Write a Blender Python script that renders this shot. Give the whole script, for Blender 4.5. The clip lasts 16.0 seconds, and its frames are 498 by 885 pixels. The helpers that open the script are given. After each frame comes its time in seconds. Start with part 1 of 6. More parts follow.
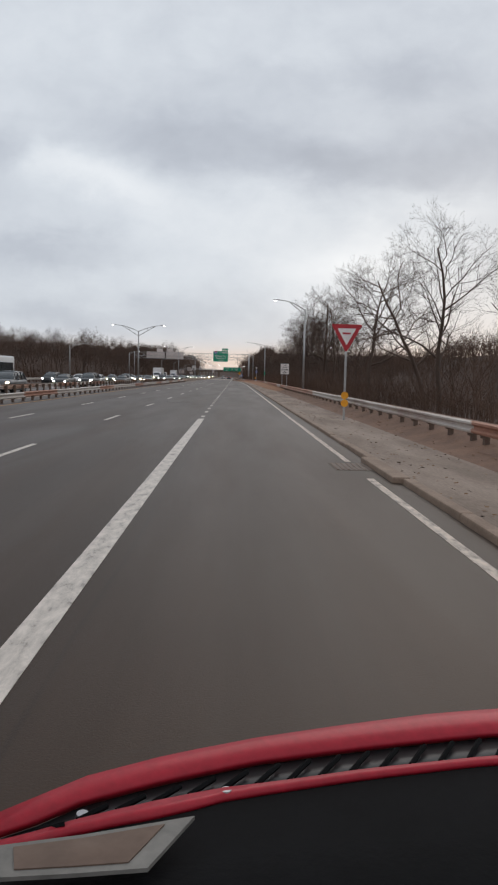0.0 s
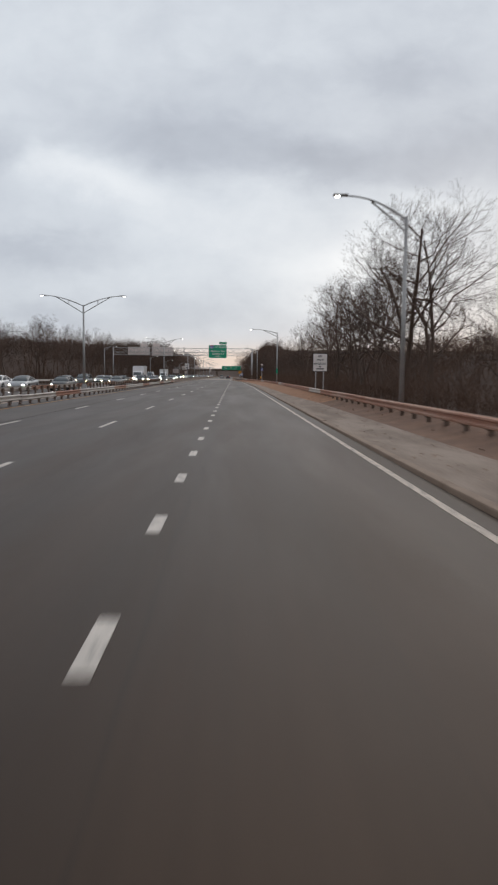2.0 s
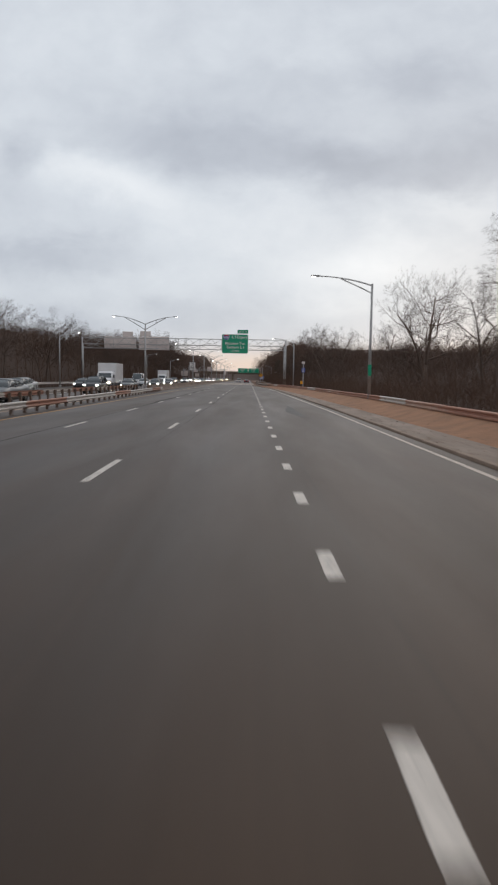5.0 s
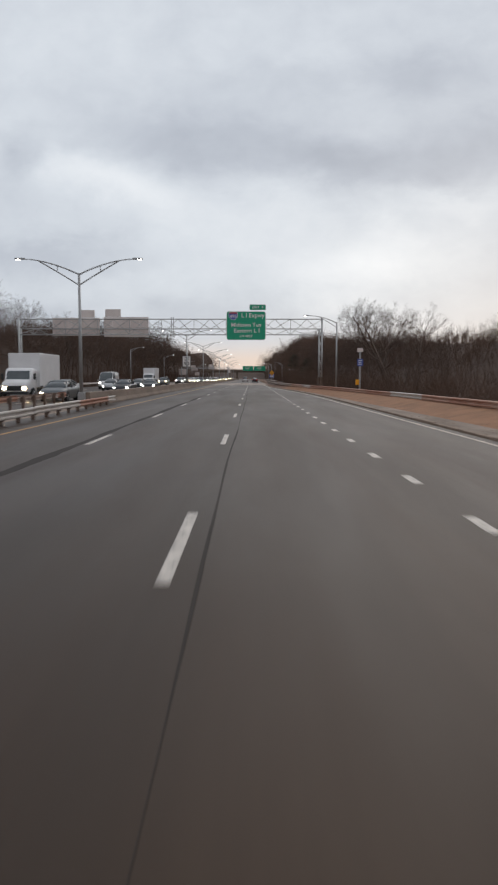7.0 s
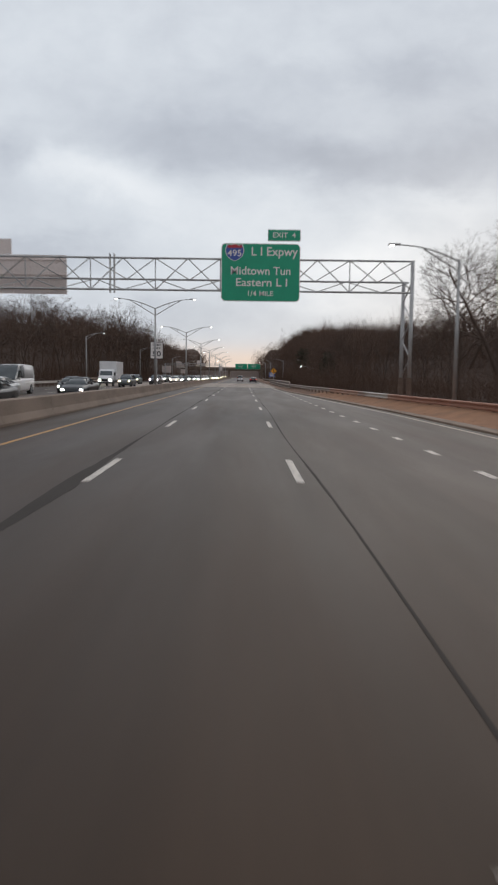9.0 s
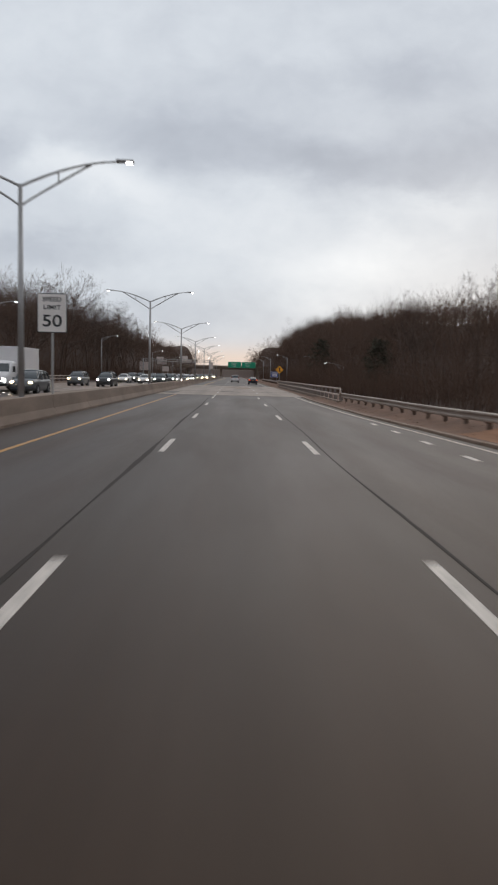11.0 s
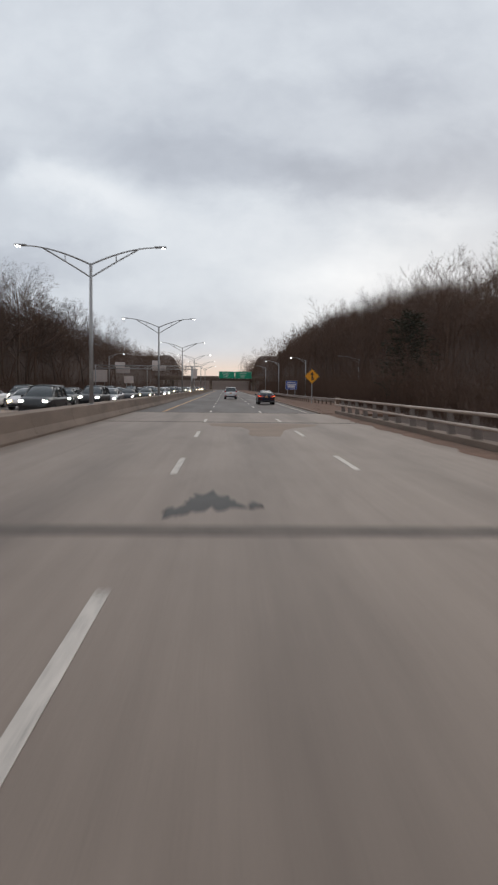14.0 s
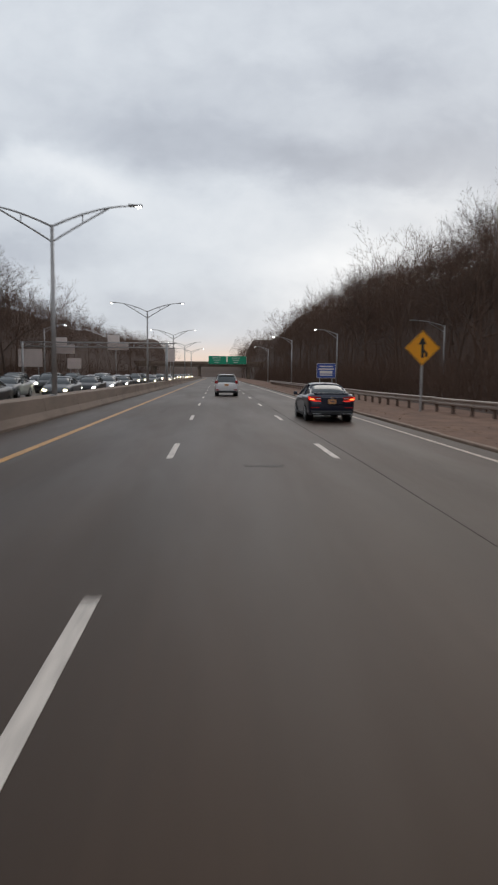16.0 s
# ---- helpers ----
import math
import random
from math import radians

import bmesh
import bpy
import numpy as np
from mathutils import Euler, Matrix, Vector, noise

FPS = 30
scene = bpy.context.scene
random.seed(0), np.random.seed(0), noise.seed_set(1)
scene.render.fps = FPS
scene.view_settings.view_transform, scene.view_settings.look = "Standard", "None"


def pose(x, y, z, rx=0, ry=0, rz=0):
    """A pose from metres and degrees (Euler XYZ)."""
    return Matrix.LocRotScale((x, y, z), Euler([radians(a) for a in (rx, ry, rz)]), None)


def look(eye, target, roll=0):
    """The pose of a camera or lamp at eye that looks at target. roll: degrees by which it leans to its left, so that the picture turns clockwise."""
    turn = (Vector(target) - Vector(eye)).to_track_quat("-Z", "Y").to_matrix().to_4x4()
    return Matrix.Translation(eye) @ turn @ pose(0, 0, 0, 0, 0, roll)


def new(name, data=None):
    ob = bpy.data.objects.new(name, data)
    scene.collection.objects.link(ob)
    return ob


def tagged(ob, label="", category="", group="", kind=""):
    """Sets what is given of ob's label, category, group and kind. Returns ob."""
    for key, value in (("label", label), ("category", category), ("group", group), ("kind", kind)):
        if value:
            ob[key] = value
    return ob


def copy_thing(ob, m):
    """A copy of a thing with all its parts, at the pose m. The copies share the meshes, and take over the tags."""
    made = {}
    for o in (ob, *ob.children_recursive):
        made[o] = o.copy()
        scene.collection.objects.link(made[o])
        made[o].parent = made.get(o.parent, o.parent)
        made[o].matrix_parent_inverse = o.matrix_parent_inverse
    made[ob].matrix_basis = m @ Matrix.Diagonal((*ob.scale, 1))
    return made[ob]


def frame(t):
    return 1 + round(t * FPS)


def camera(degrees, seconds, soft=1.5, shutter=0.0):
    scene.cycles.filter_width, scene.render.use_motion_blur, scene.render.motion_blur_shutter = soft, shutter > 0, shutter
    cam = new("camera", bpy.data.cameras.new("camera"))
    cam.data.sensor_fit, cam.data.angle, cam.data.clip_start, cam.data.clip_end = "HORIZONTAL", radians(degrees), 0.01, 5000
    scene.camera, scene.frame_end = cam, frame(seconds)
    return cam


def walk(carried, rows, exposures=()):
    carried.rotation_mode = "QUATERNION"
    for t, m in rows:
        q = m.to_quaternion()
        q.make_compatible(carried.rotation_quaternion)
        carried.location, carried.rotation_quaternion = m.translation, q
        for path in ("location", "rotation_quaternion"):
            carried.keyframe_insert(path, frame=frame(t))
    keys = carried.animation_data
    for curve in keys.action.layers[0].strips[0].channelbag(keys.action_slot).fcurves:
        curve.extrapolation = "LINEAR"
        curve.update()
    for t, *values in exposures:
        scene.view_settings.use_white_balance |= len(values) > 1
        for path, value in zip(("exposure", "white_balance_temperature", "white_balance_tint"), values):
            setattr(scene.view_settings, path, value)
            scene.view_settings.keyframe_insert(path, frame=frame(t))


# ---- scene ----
LENS = 38.52
cam = camera(LENS, 16.0, soft=2.2, shutter=0.45)


def aim(x, y, z, yaw, pitch, roll):
    """The camera's pose from its place, heading (to the left of +y), pitch (up) and lean, in degrees."""
    a, b = radians(yaw), radians(pitch)
    ahead = Vector((-math.sin(a) * math.cos(b), math.cos(a) * math.cos(b), math.sin(b)))
    return look((x, y, z), Vector((x, y, z)) + 10 * ahead, roll)


EYE = 1.694
PATH = [
    (0.0, 0.000, 0.00, -1.256, -5.303, 1.292),
    (0.5, -0.093, 10.52, -1.320, -5.306, 0.773),
    (1.0, -0.215, 20.50, -1.232, -5.122, 0.147),
    (1.5, -0.289, 29.76, -1.222, -5.183, 0.033),
    (2.0, -0.424, 39.76, -1.283, -5.391, 0.499),
    (2.5, -0.570, 49.79, -1.091, -5.345, -0.377),
    (3.0, -0.782, 59.75, -0.931, -5.524, 0.208),
    (3.5, -1.030, 69.77, -0.694, -5.273, 0.171),
    (4.0, -1.314, 80.02, -0.418, -5.419, -0.198),
    (4.5, -1.639, 89.60, -0.208, -5.341, 0.028),
    (5.0, -2.042, 99.86, -0.083, -5.130, 0.840),
    (7.5, -4.379, 152.35, 0.256, -5.261, -0.061),
    (8.0, -4.794, 162.56, 0.048, -5.231, 0.305),
    (8.5, -5.232, 173.64, -0.213, -5.401, 0.460),
    (9.0, -5.618, 185.30, -0.570, -5.341, 0.678),
    (11.5, -6.697, 240.48, -1.343, -5.400, 1.519),
    (12.0, -6.861, 251.24, -1.364, -5.656, 1.428),
    (12.5, -7.019, 262.37, -1.724, -5.562, 1.755),
    (13.0, -7.117, 272.74, -1.819, -4.998, 0.970),
    (13.5, -7.149, 283.31, -1.734, -5.452, -0.101),
    (14.0, -7.094, 294.58, -1.934, -4.411, 0.677),
    (14.5, -7.191, 306.25, -2.076, -4.023, 0.642),
    (15.0, -7.248, 318.03, -2.431, -5.656, 0.404),
    (15.5, -7.214, 329.40, -2.512, -5.486, 0.020),
    (16.0, -7.159, 340.65, -2.685, -5.439, 0.530),
]
# the drive begins from a short stand
PATH.insert(1, (1 / 30,) + PATH[0][1:])
walk(cam, [(t, aim(x, y, EYE, yaw, pitch, roll)) for t, x, y, yaw, pitch, roll in PATH])

# ---- sky and sun: an overcast dusk ----
world = bpy.data.worlds.new("overcast_sky")
scene.world = world
world.use_nodes = True
wt = world.node_tree
wt.nodes.clear()


def feed(tree, sock, v):
    if hasattr(v, "is_output"):
        tree.links.new(v, sock)
    else:
        sock.default_value = v


def mth(tree, op, a, b=0.0, c=0.0, clamp=False):
    n = tree.nodes.new("ShaderNodeMath")
    n.operation, n.use_clamp = op, clamp
    for s, v in zip(n.inputs, (a, b, c)):
        feed(tree, s, v)
    return n.outputs[0]


def noise_of(tree, vec, scale, detail=4.0, rough=0.55, dist=0.0):
    n = tree.nodes.new("ShaderNodeTexNoise")
    if vec is not None:
        tree.links.new(vec, n.inputs["Vector"])
    n.inputs["Scale"].default_value = scale
    n.inputs["Detail"].default_value = detail
    n.inputs["Roughness"].default_value = rough
    n.inputs["Distortion"].default_value = dist
    return n.outputs["Fac"]


def ramp(tree, fac, stops):
    n = tree.nodes.new("ShaderNodeValToRGB")
    while len(n.color_ramp.elements) < len(stops):
        n.color_ramp.elements.new(0.5)
    for e, (p, c) in zip(n.color_ramp.elements, stops):
        e.position = p
        e.color = (*c, 1) if len(c) == 3 else c
    tree.links.new(fac, n.inputs["Fac"])
    return n.outputs["Color"]


def mixc(tree, fac, a, b, blend="MIX"):
    n = tree.nodes.new("ShaderNodeMix")
    n.data_type, n.blend_type = "RGBA", blend
    feed(tree, n.inputs[0], fac)
    for s, v in ((n.inputs[6], a), (n.inputs[7], b)):
        if isinstance(v, tuple) and len(v) == 3:
            v = (*v, 1)
        feed(tree, s, v)
    return n.outputs[2]


def vec_scale(tree, vec, s):
    n = tree.nodes.new("ShaderNodeVectorMath")
    n.operation = "MULTIPLY"
    tree.links.new(vec, n.inputs[0])
    n.inputs[1].default_value = s
    return n.outputs[0]


def build_sky():
    t = wt
    co = t.nodes.new("ShaderNodeTexCoord").outputs["Generated"]
    sep = t.nodes.new("ShaderNodeSeparateXYZ")
    t.links.new(co, sep.inputs[0])
    dx, dy, dz = sep.outputs
    up = mth(t, "MAXIMUM", dz, 0.0)
    ydiv = mth(t, "MAXIMUM", mth(t, "ABSOLUTE", dy), 0.3)
    u0_, v0_ = mth(t, "DIVIDE", dx, ydiv), mth(t, "DIVIDE", up, ydiv)
    comb = t.nodes.new("ShaderNodeCombineXYZ")
    t.links.new(u0_, comb.inputs[0])
    t.links.new(mth(t, "MULTIPLY", v0_, 1.35), comb.inputs[1])
    t.links.new(mth(t, "MULTIPLY", dy, 0.5), comb.inputs[2])
    deck = comb.outputs[0]
    big = noise_of(t, deck, 4.0, 4.0, 0.5, 0.2)
    fine = noise_of(t, deck, 13.0, 5.0, 0.55, 0.3)
    # warped bearing and height for the larger cloud banks
    wob = noise_of(t, deck, 7.0, 5.0, 0.55, 0.2)
    wob2 = noise_of(t, vec_scale(t, deck, (1.0, -1.3, 1.0)), 8.0, 5.0, 0.55, 0.2)
    u = mth(t, "ADD", u0_, mth(t, "MULTIPLY", mth(t, "SUBTRACT", wob, 0.5), 0.14))
    v = mth(t, "ADD", v0_, mth(t, "MULTIPLY", mth(t, "SUBTRACT", wob2, 0.5), 0.11))
    wisps = noise_of(t, deck, 34.0, 5.0, 0.6, 0.4)
    tone = mth(t, "ADD", mth(t, "MULTIPLY", mth(t, "SUBTRACT", big, 0.5), 0.22),
               mth(t, "ADD", mth(t, "MULTIPLY", mth(t, "SUBTRACT", fine, 0.5), 0.16), mth(t, "MULTIPLY", mth(t, "SUBTRACT", wisps, 0.5), 0.05)))
    # bank: bearing, height, widths, tilt, amount
    for u0, v0, a, b, k, amt in ((-0.07, 0.325, 0.11, 0.045, -0.05, -0.16), (0.12, 0.290, 0.11, 0.036, -0.10, -0.18), (0.29, 0.31, 0.13, 0.055, 0.05, -0.15),
                                 (0.23, 0.41, 0.10, 0.035, 0.10, -0.13), (0.03, 0.395, 0.14, 0.03, 0.0, -0.07), (-0.22, 0.27, 0.11, 0.036, -0.30, 0.16),
                                 (0.01, 0.222, 0.13, 0.036, -0.10, 0.10), (0.17, 0.155, 0.12, 0.05, 0.10, 0.20), (-0.31, 0.30, 0.035, 0.03, 0.0, -0.17),
                                 (-0.27, 0.165, 0.12, 0.022, 0.0, -0.13), (-0.20, 0.08, 0.22, 0.022, 0.0, -0.10), (0.30, 0.235, 0.06, 0.022, 0.0, 0.11),
                                 (-0.26, 0.45, 0.16, 0.06, 0.0, 0.05), (0.02, 0.15, 0.2, 0.05, 0.0, 0.05)):
        du = mth(t, "SUBTRACT", u, u0)
        dv = mth(t, "SUBTRACT", mth(t, "SUBTRACT", v, v0), mth(t, "MULTIPLY", du, k))
        e = mth(t, "ADD", mth(t, "POWER", mth(t, "ABSOLUTE", mth(t, "DIVIDE", du, a)), 2.0),
                mth(t, "POWER", mth(t, "ABSOLUTE", mth(t, "DIVIDE", dv, b)), 2.0))
        tone = mth(t, "ADD", tone, mth(t, "MULTIPLY", mth(t, "EXPONENT", mth(t, "MULTIPLY", e, -1.0)), amt))
    cloud = ramp(t, mth(t, "ADD", tone, 0.5, clamp=True),
                 [(0.14, (0.36, 0.39, 0.455)), (0.38, (0.535, 0.575, 0.645)), (0.55, (0.69, 0.735, 0.795)), (0.78, (0.90, 0.93, 0.965))])
    # pale warm strip low over the end of the road
    low = mth(t, "EXPONENT", mth(t, "MULTIPLY", mth(t, "POWER", mth(t, "DIVIDE", mth(t, "SUBTRACT", up, 0.018), 0.022), 2.0), -1.0))
    ahead = mth(t, "MULTIPLY", low, mth(t, "SMOOTH_MIN", mth(t, "MAXIMUM", mth(t, "MULTIPLY", dy, 6.0), 0.0), 0.85, 0.1))
    col = mixc(t, ahead, cloud, (0.80, 0.66, 0.57))
    sky = t.nodes.new("ShaderNodeTexSky")
    sky.sky_type = "NISHITA"
    sky.sun_disc = False
    sky.sun_elevation, sky.sun_rotation = radians(7), radians(20)
    lit = t.nodes.new("ShaderNodeVectorMath")
    lit.operation = "SCALE"
    t.links.new(sky.outputs[0], lit.inputs[0])
    lit.inputs[3].default_value = 0.1
    both = mixc(t, 0.96, lit.outputs[0], col)
    bg = t.nodes.new("ShaderNodeBackground")
    t.links.new(both, bg.inputs[0])
    bg.inputs[1].default_value = 1.0
    o = t.nodes.new("ShaderNodeOutputWorld")
    t.links.new(bg.outputs[0], o.inputs[0])


build_sky()
sun = new("sun", bpy.data.lights.new("sun", "SUN"))
sun.data.energy, sun.data.angle, sun.data.color = 0.5, radians(40), (1.0, 0.91, 0.82)
sun.matrix_world = look((60, 160, 120), (0, 0, 0))

# ---- materials ----


def shader(name, rough=0.6, metal=0.0, spec=0.5, coat=0.0):
    m = bpy.data.materials.new(name)
    m.use_nodes = True
    t = m.node_tree
    b = t.nodes["Principled BSDF"]
    b.inputs["Roughness"].default_value = rough
    b.inputs["Metallic"].default_value = metal
    b.inputs["Specular IOR Level"].default_value = spec
    b.inputs["Coat Weight"].default_value = coat
    return m, t, b


def place_of(t, world_space=False):
    if world_space:
        return t.nodes.new("ShaderNodeNewGeometry").outputs["Position"]
    return t.nodes.new("ShaderNodeTexCoord").outputs["Object"]


def bump(t, b, height, strength=0.3, dist=0.01):
    n = t.nodes.new("ShaderNodeBump")
    n.inputs["Strength"].default_value = strength
    n.inputs["Distance"].default_value = dist
    t.links.new(height, n.inputs["Height"])
    t.links.new(n.outputs[0], b.inputs["Normal"])


def worn(name, base, dark, scale=3.0, fine=40.0, rough=0.6, metal=0.0, world_space=False, stretch=(1, 1, 1), bump_by=0.2, lo=0.35, hi=0.65, vary=0.0, spec=0.5, coat=0.0):
    """A surface of one colour with stains and grain at two scales."""
    m, t, b = shader(name, rough, metal, spec, coat)
    p = vec_scale(t, place_of(t, world_space), stretch)
    n1, n2 = noise_of(t, p, scale, 5.0, 0.6, 0.2), noise_of(t, p, fine, 3.0, 0.6)
    c = ramp(t, n1, [(lo, dark), (hi, base)])
    c = mixc(t, 0.35, c, ramp(t, n2, [(0.3, tuple(v * 0.6 for v in base)), (0.7, tuple(min(1, v * 1.25) for v in base))]))
    if vary:
        r = t.nodes.new("ShaderNodeObjectInfo").outputs["Random"]
        c = mixc(t, 1.0, c, ramp(t, r, [(0.0, (1 - vary,) * 3), (1.0, (1 + vary,) * 3)]), "MULTIPLY")
    t.links.new(c, b.inputs["Base Color"])
    if bump_by:
        bump(t, b, n2, bump_by)
    return m


def glow(name, colour, strength):
    m = bpy.data.materials.new(name)
    m.use_nodes = True
    b = m.node_tree.nodes["Principled BSDF"]
    b.inputs["Base Color"].default_value = (*colour, 1)
    b.inputs["Emission Color"].default_value = (*colour, 1)
    b.inputs["Emission Strength"].default_value = strength
    return m


L0, L1, L2, YEL = -1.28, -4.67, -8.09, -11.34
DECK_A, DECK_B = 289.1, 342.0


def asphalt_material():
    m, t, b = shader("asphalt", 0.85, 0.0, 0.30)
    b.inputs["Specular Tint"].default_value = (1.0, 0.77, 0.62, 1)
    p = place_of(t, True)
    sep = t.nodes.new("ShaderNodeSeparateXYZ")
    t.links.new(p, sep.inputs[0])
    x, y, _ = sep.outputs
    grit = noise_of(t, p, 70.0, 3.0, 0.7)
    broad = noise_of(t, vec_scale(t, p, (0.5, 0.06, 1)), 1.0, 5.0, 0.6, 0.3)
    streak = noise_of(t, vec_scale(t, p, (2.6, 0.035, 1)), 1.0, 4.0, 0.6)
    c = ramp(t, broad, [(0.3, (0.0259, 0.0142, 0.0086)), (0.7, (0.0371, 0.0215, 0.0137))])
    c = mixc(t, 0.55, c, ramp(t, streak, [(0.3, (0.0225, 0.0127, 0.0077)), (0.7, (0.0411, 0.0239, 0.0153))]))
    c = mixc(t, 0.35, c, ramp(t, grit, [(0.3, (0.0123, 0.0072, 0.0044)), (0.72, (0.0585, 0.0354, 0.0230))]))
    fibre = noise_of(t, vec_scale(t, p, (9.0, 0.03, 1)), 1.0, 3.0, 0.6)
    c = mixc(t, 0.2, c, mixc(t, 1.0, c, ramp(t, fibre, [(0.32, (0.62, 0.60, 0.58)), (0.68, (1.35, 1.35, 1.35))]), "MULTIPLY"))
    patchy = noise_of(t, vec_scale(t, p, (0.35, 0.11, 1)), 1.0, 6.0, 0.65, 0.6)
    c = mixc(t, 0.5, c, mixc(t, 1.0, c, ramp(t, patchy, [(0.35, (0.70, 0.68, 0.66)), (0.62, (1.22, 1.22, 1.22))]), "MULTIPLY"))
    # wheel tracks: polished a little darker, two to a lane
    lane = mth(t, "COSINE", mth(t, "MULTIPLY", mth(t, "SUBTRACT", x, L1), 2 * math.pi / 1.71))
    c = mixc(t, mth(t, "MULTIPLY", mth(t, "ADD", lane, 1.0), 0.2), c, (0.020, 0.0135, 0.010))
    # sealed joints that run along the lane lines
    wander = noise_of(t, vec_scale(t, p, (0.0, 0.12, 0)), 1.0, 3.0, 0.5)
    for x0, w, amt in ((L0 + 0.3, 0.03, 0.14), (L0 + 1.9, 0.03, 0.07), (YEL + 1.5, 0.04, 0.1)):
        d = mth(t, "ABSOLUTE", mth(t, "SUBTRACT", mth(t, "SUBTRACT", x, x0), mth(t, "MULTIPLY", mth(t, "SUBTRACT", wander, 0.5), 0.35)))
        k = mth(t, "MULTIPLY", mth(t, "SUBTRACT", 1.0, mth(t, "DIVIDE", d, w), clamp=True), amt * 3.0, clamp=True)
        broken = ramp(t, noise_of(t, vec_scale(t, p, (1, 0.25, 1)), 1.3 + w, 4.0, 0.6), [(0.32, (0, 0, 0)), (0.45, (1, 1, 1))])
        c = mixc(t, mth(t, "MULTIPLY", k, broken), c, (0.010, 0.008, 0.0065))
    # hairline cracks and old stains
    v = t.nodes.new("ShaderNodeTexVoronoi")
    v.feature = "DISTANCE_TO_EDGE"
    v.inputs["Scale"].default_value = 0.16
    nv = t.nodes.new("ShaderNodeVectorMath")
    nv.operation = "ADD"
    t.links.new(p, nv.inputs[0])
    wn = t.nodes.new("ShaderNodeTexNoise")
    wn.inputs["Scale"].default_value = 0.9
    t.links.new(p, wn.inputs["Vector"])
    t.links.new(wn.outputs["Color"], nv.inputs[1])
    t.links.new(nv.outputs[0], v.inputs["Vector"])
    crack = mth(t, "LESS_THAN", v.outputs["Distance"], 0.0035)
    c = mixc(t, mth(t, "MULTIPLY", crack, 0.07), c, (0.03, 0.028, 0.026))
    t.links.new(c, b.inputs["Base Color"])
    t.links.new(ramp(t, broad, [(0.3, (0.46,) * 3), (0.7, (0.58,) * 3)]), b.inputs["Roughness"])
    bump(t, b, grit, 0.25, 0.006)
    return m


def paint_material(name, col, worn_at=0.30):
    m, t, b = shader(name, 0.55)
    p = place_of(t, True)
    wear = noise_of(t, vec_scale(t, p, (1, 0.35, 1)), 9.0, 6.0, 0.7, 0.3)
    c = ramp(t, wear, [(worn_at, (0.14, 0.115, 0.10)), (worn_at + 0.14, tuple(v * 0.72 for v in col)), (0.62, col)])
    t.links.new(c, b.inputs["Base Color"])
    bump(t, b, noise_of(t, p, 60.0), 0.2, 0.004)
    return m


def deck_material():
    """Old bridge concrete: pale, with long traffic stains, blotches and a darker lane middle."""
    m, t, b = shader("bridge_concrete", 0.6, 0.0, 0.35)
    b.inputs["Specular Tint"].default_value = (1.0, 0.84, 0.74, 1)
    p = place_of(t, True)
    sep = t.nodes.new("ShaderNodeSeparateXYZ")
    t.links.new(p, sep.inputs[0])
    x = sep.outputs[0]
    broad = noise_of(t, vec_scale(t, p, (0.5, 0.16, 1)), 1.0, 6.0, 0.62, 0.5)
    streak = noise_of(t, vec_scale(t, p, (3.2, 0.06, 1)), 1.0, 4.0, 0.6)
    grit = noise_of(t, p, 55.0, 3.0, 0.7)
    c = ramp(t, broad, [(0.30, (0.150, 0.113, 0.090)), (0.50, (0.245, 0.189, 0.152)), (0.72, (0.320, 0.252, 0.204))])
    c = mixc(t, 0.4, c, ramp(t, streak, [(0.3, (0.165, 0.126, 0.101)), (0.7, (0.310, 0.244, 0.198))]))
    c = mixc(t, 0.3, c, ramp(t, grit, [(0.3, (0.135, 0.105, 0.086)), (0.72, (0.370, 0.305, 0.258))]))
    lane = mth(t, "COSINE", mth(t, "MULTIPLY", mth(t, "SUBTRACT", x, L1 + 1.75), 2 * math.pi / 3.45))
    soil = mth(t, "MULTIPLY", mth(t, "MAXIMUM", lane, 0.0), ramp(t, noise_of(t, vec_scale(t, p, (0.8, 0.09, 1)), 1.0, 4.0, 0.6), [(0.35, (0, 0, 0)), (0.65, (0.55,) * 3)]))
    c = mixc(t, soil, c, (0.105, 0.082, 0.068))
    t.links.new(c, b.inputs["Base Color"])
    bump(t, b, grit, 0.2, 0.005)
    return m


M_ASPHALT = asphalt_material()
M_WHITE = paint_material("road_paint_white", (0.64, 0.565, 0.495))
M_EDGEPAINT = paint_material("road_paint_dirty", (0.57, 0.465, 0.38), 0.36)
M_YELLOW = paint_material("road_paint_yellow", (0.50, 0.24, 0.045))
M_DECK = deck_material()
M_JOINT = worn("joint_rubber", (0.155, 0.120, 0.098), (0.075, 0.059, 0.049), 2.0, 40, 0.8, world_space=True)
M_PATCH = worn("asphalt_patch", (0.275, 0.195, 0.143), (0.205, 0.145, 0.107), 0.7, 45, 0.8, world_space=True)
M_DARKPATCH = worn("tar_patch", (0.085, 0.078, 0.073), (0.055, 0.05, 0.047), 1.4, 45, 0.8, world_space=True)
M_SEAL = worn("tar_seal", (0.040, 0.031, 0.026), (0.022, 0.017, 0.014), 0.5, 45, 0.8, world_space=True, stretch=(1, 0.4, 1), spec=0.22)
M_KERB = worn("kerb_stone", (0.29, 0.205, 0.15), (0.16, 0.107, 0.075), 1.1, 35, 0.85, world_space=True)
M_SHOULDER = worn("dusty_shoulder", (0.30, 0.228, 0.180), (0.13, 0.088, 0.062), 0.9, 22, 0.9, world_space=True, stretch=(1, 0.22, 1), bump_by=0.6, lo=0.38, hi=0.62)
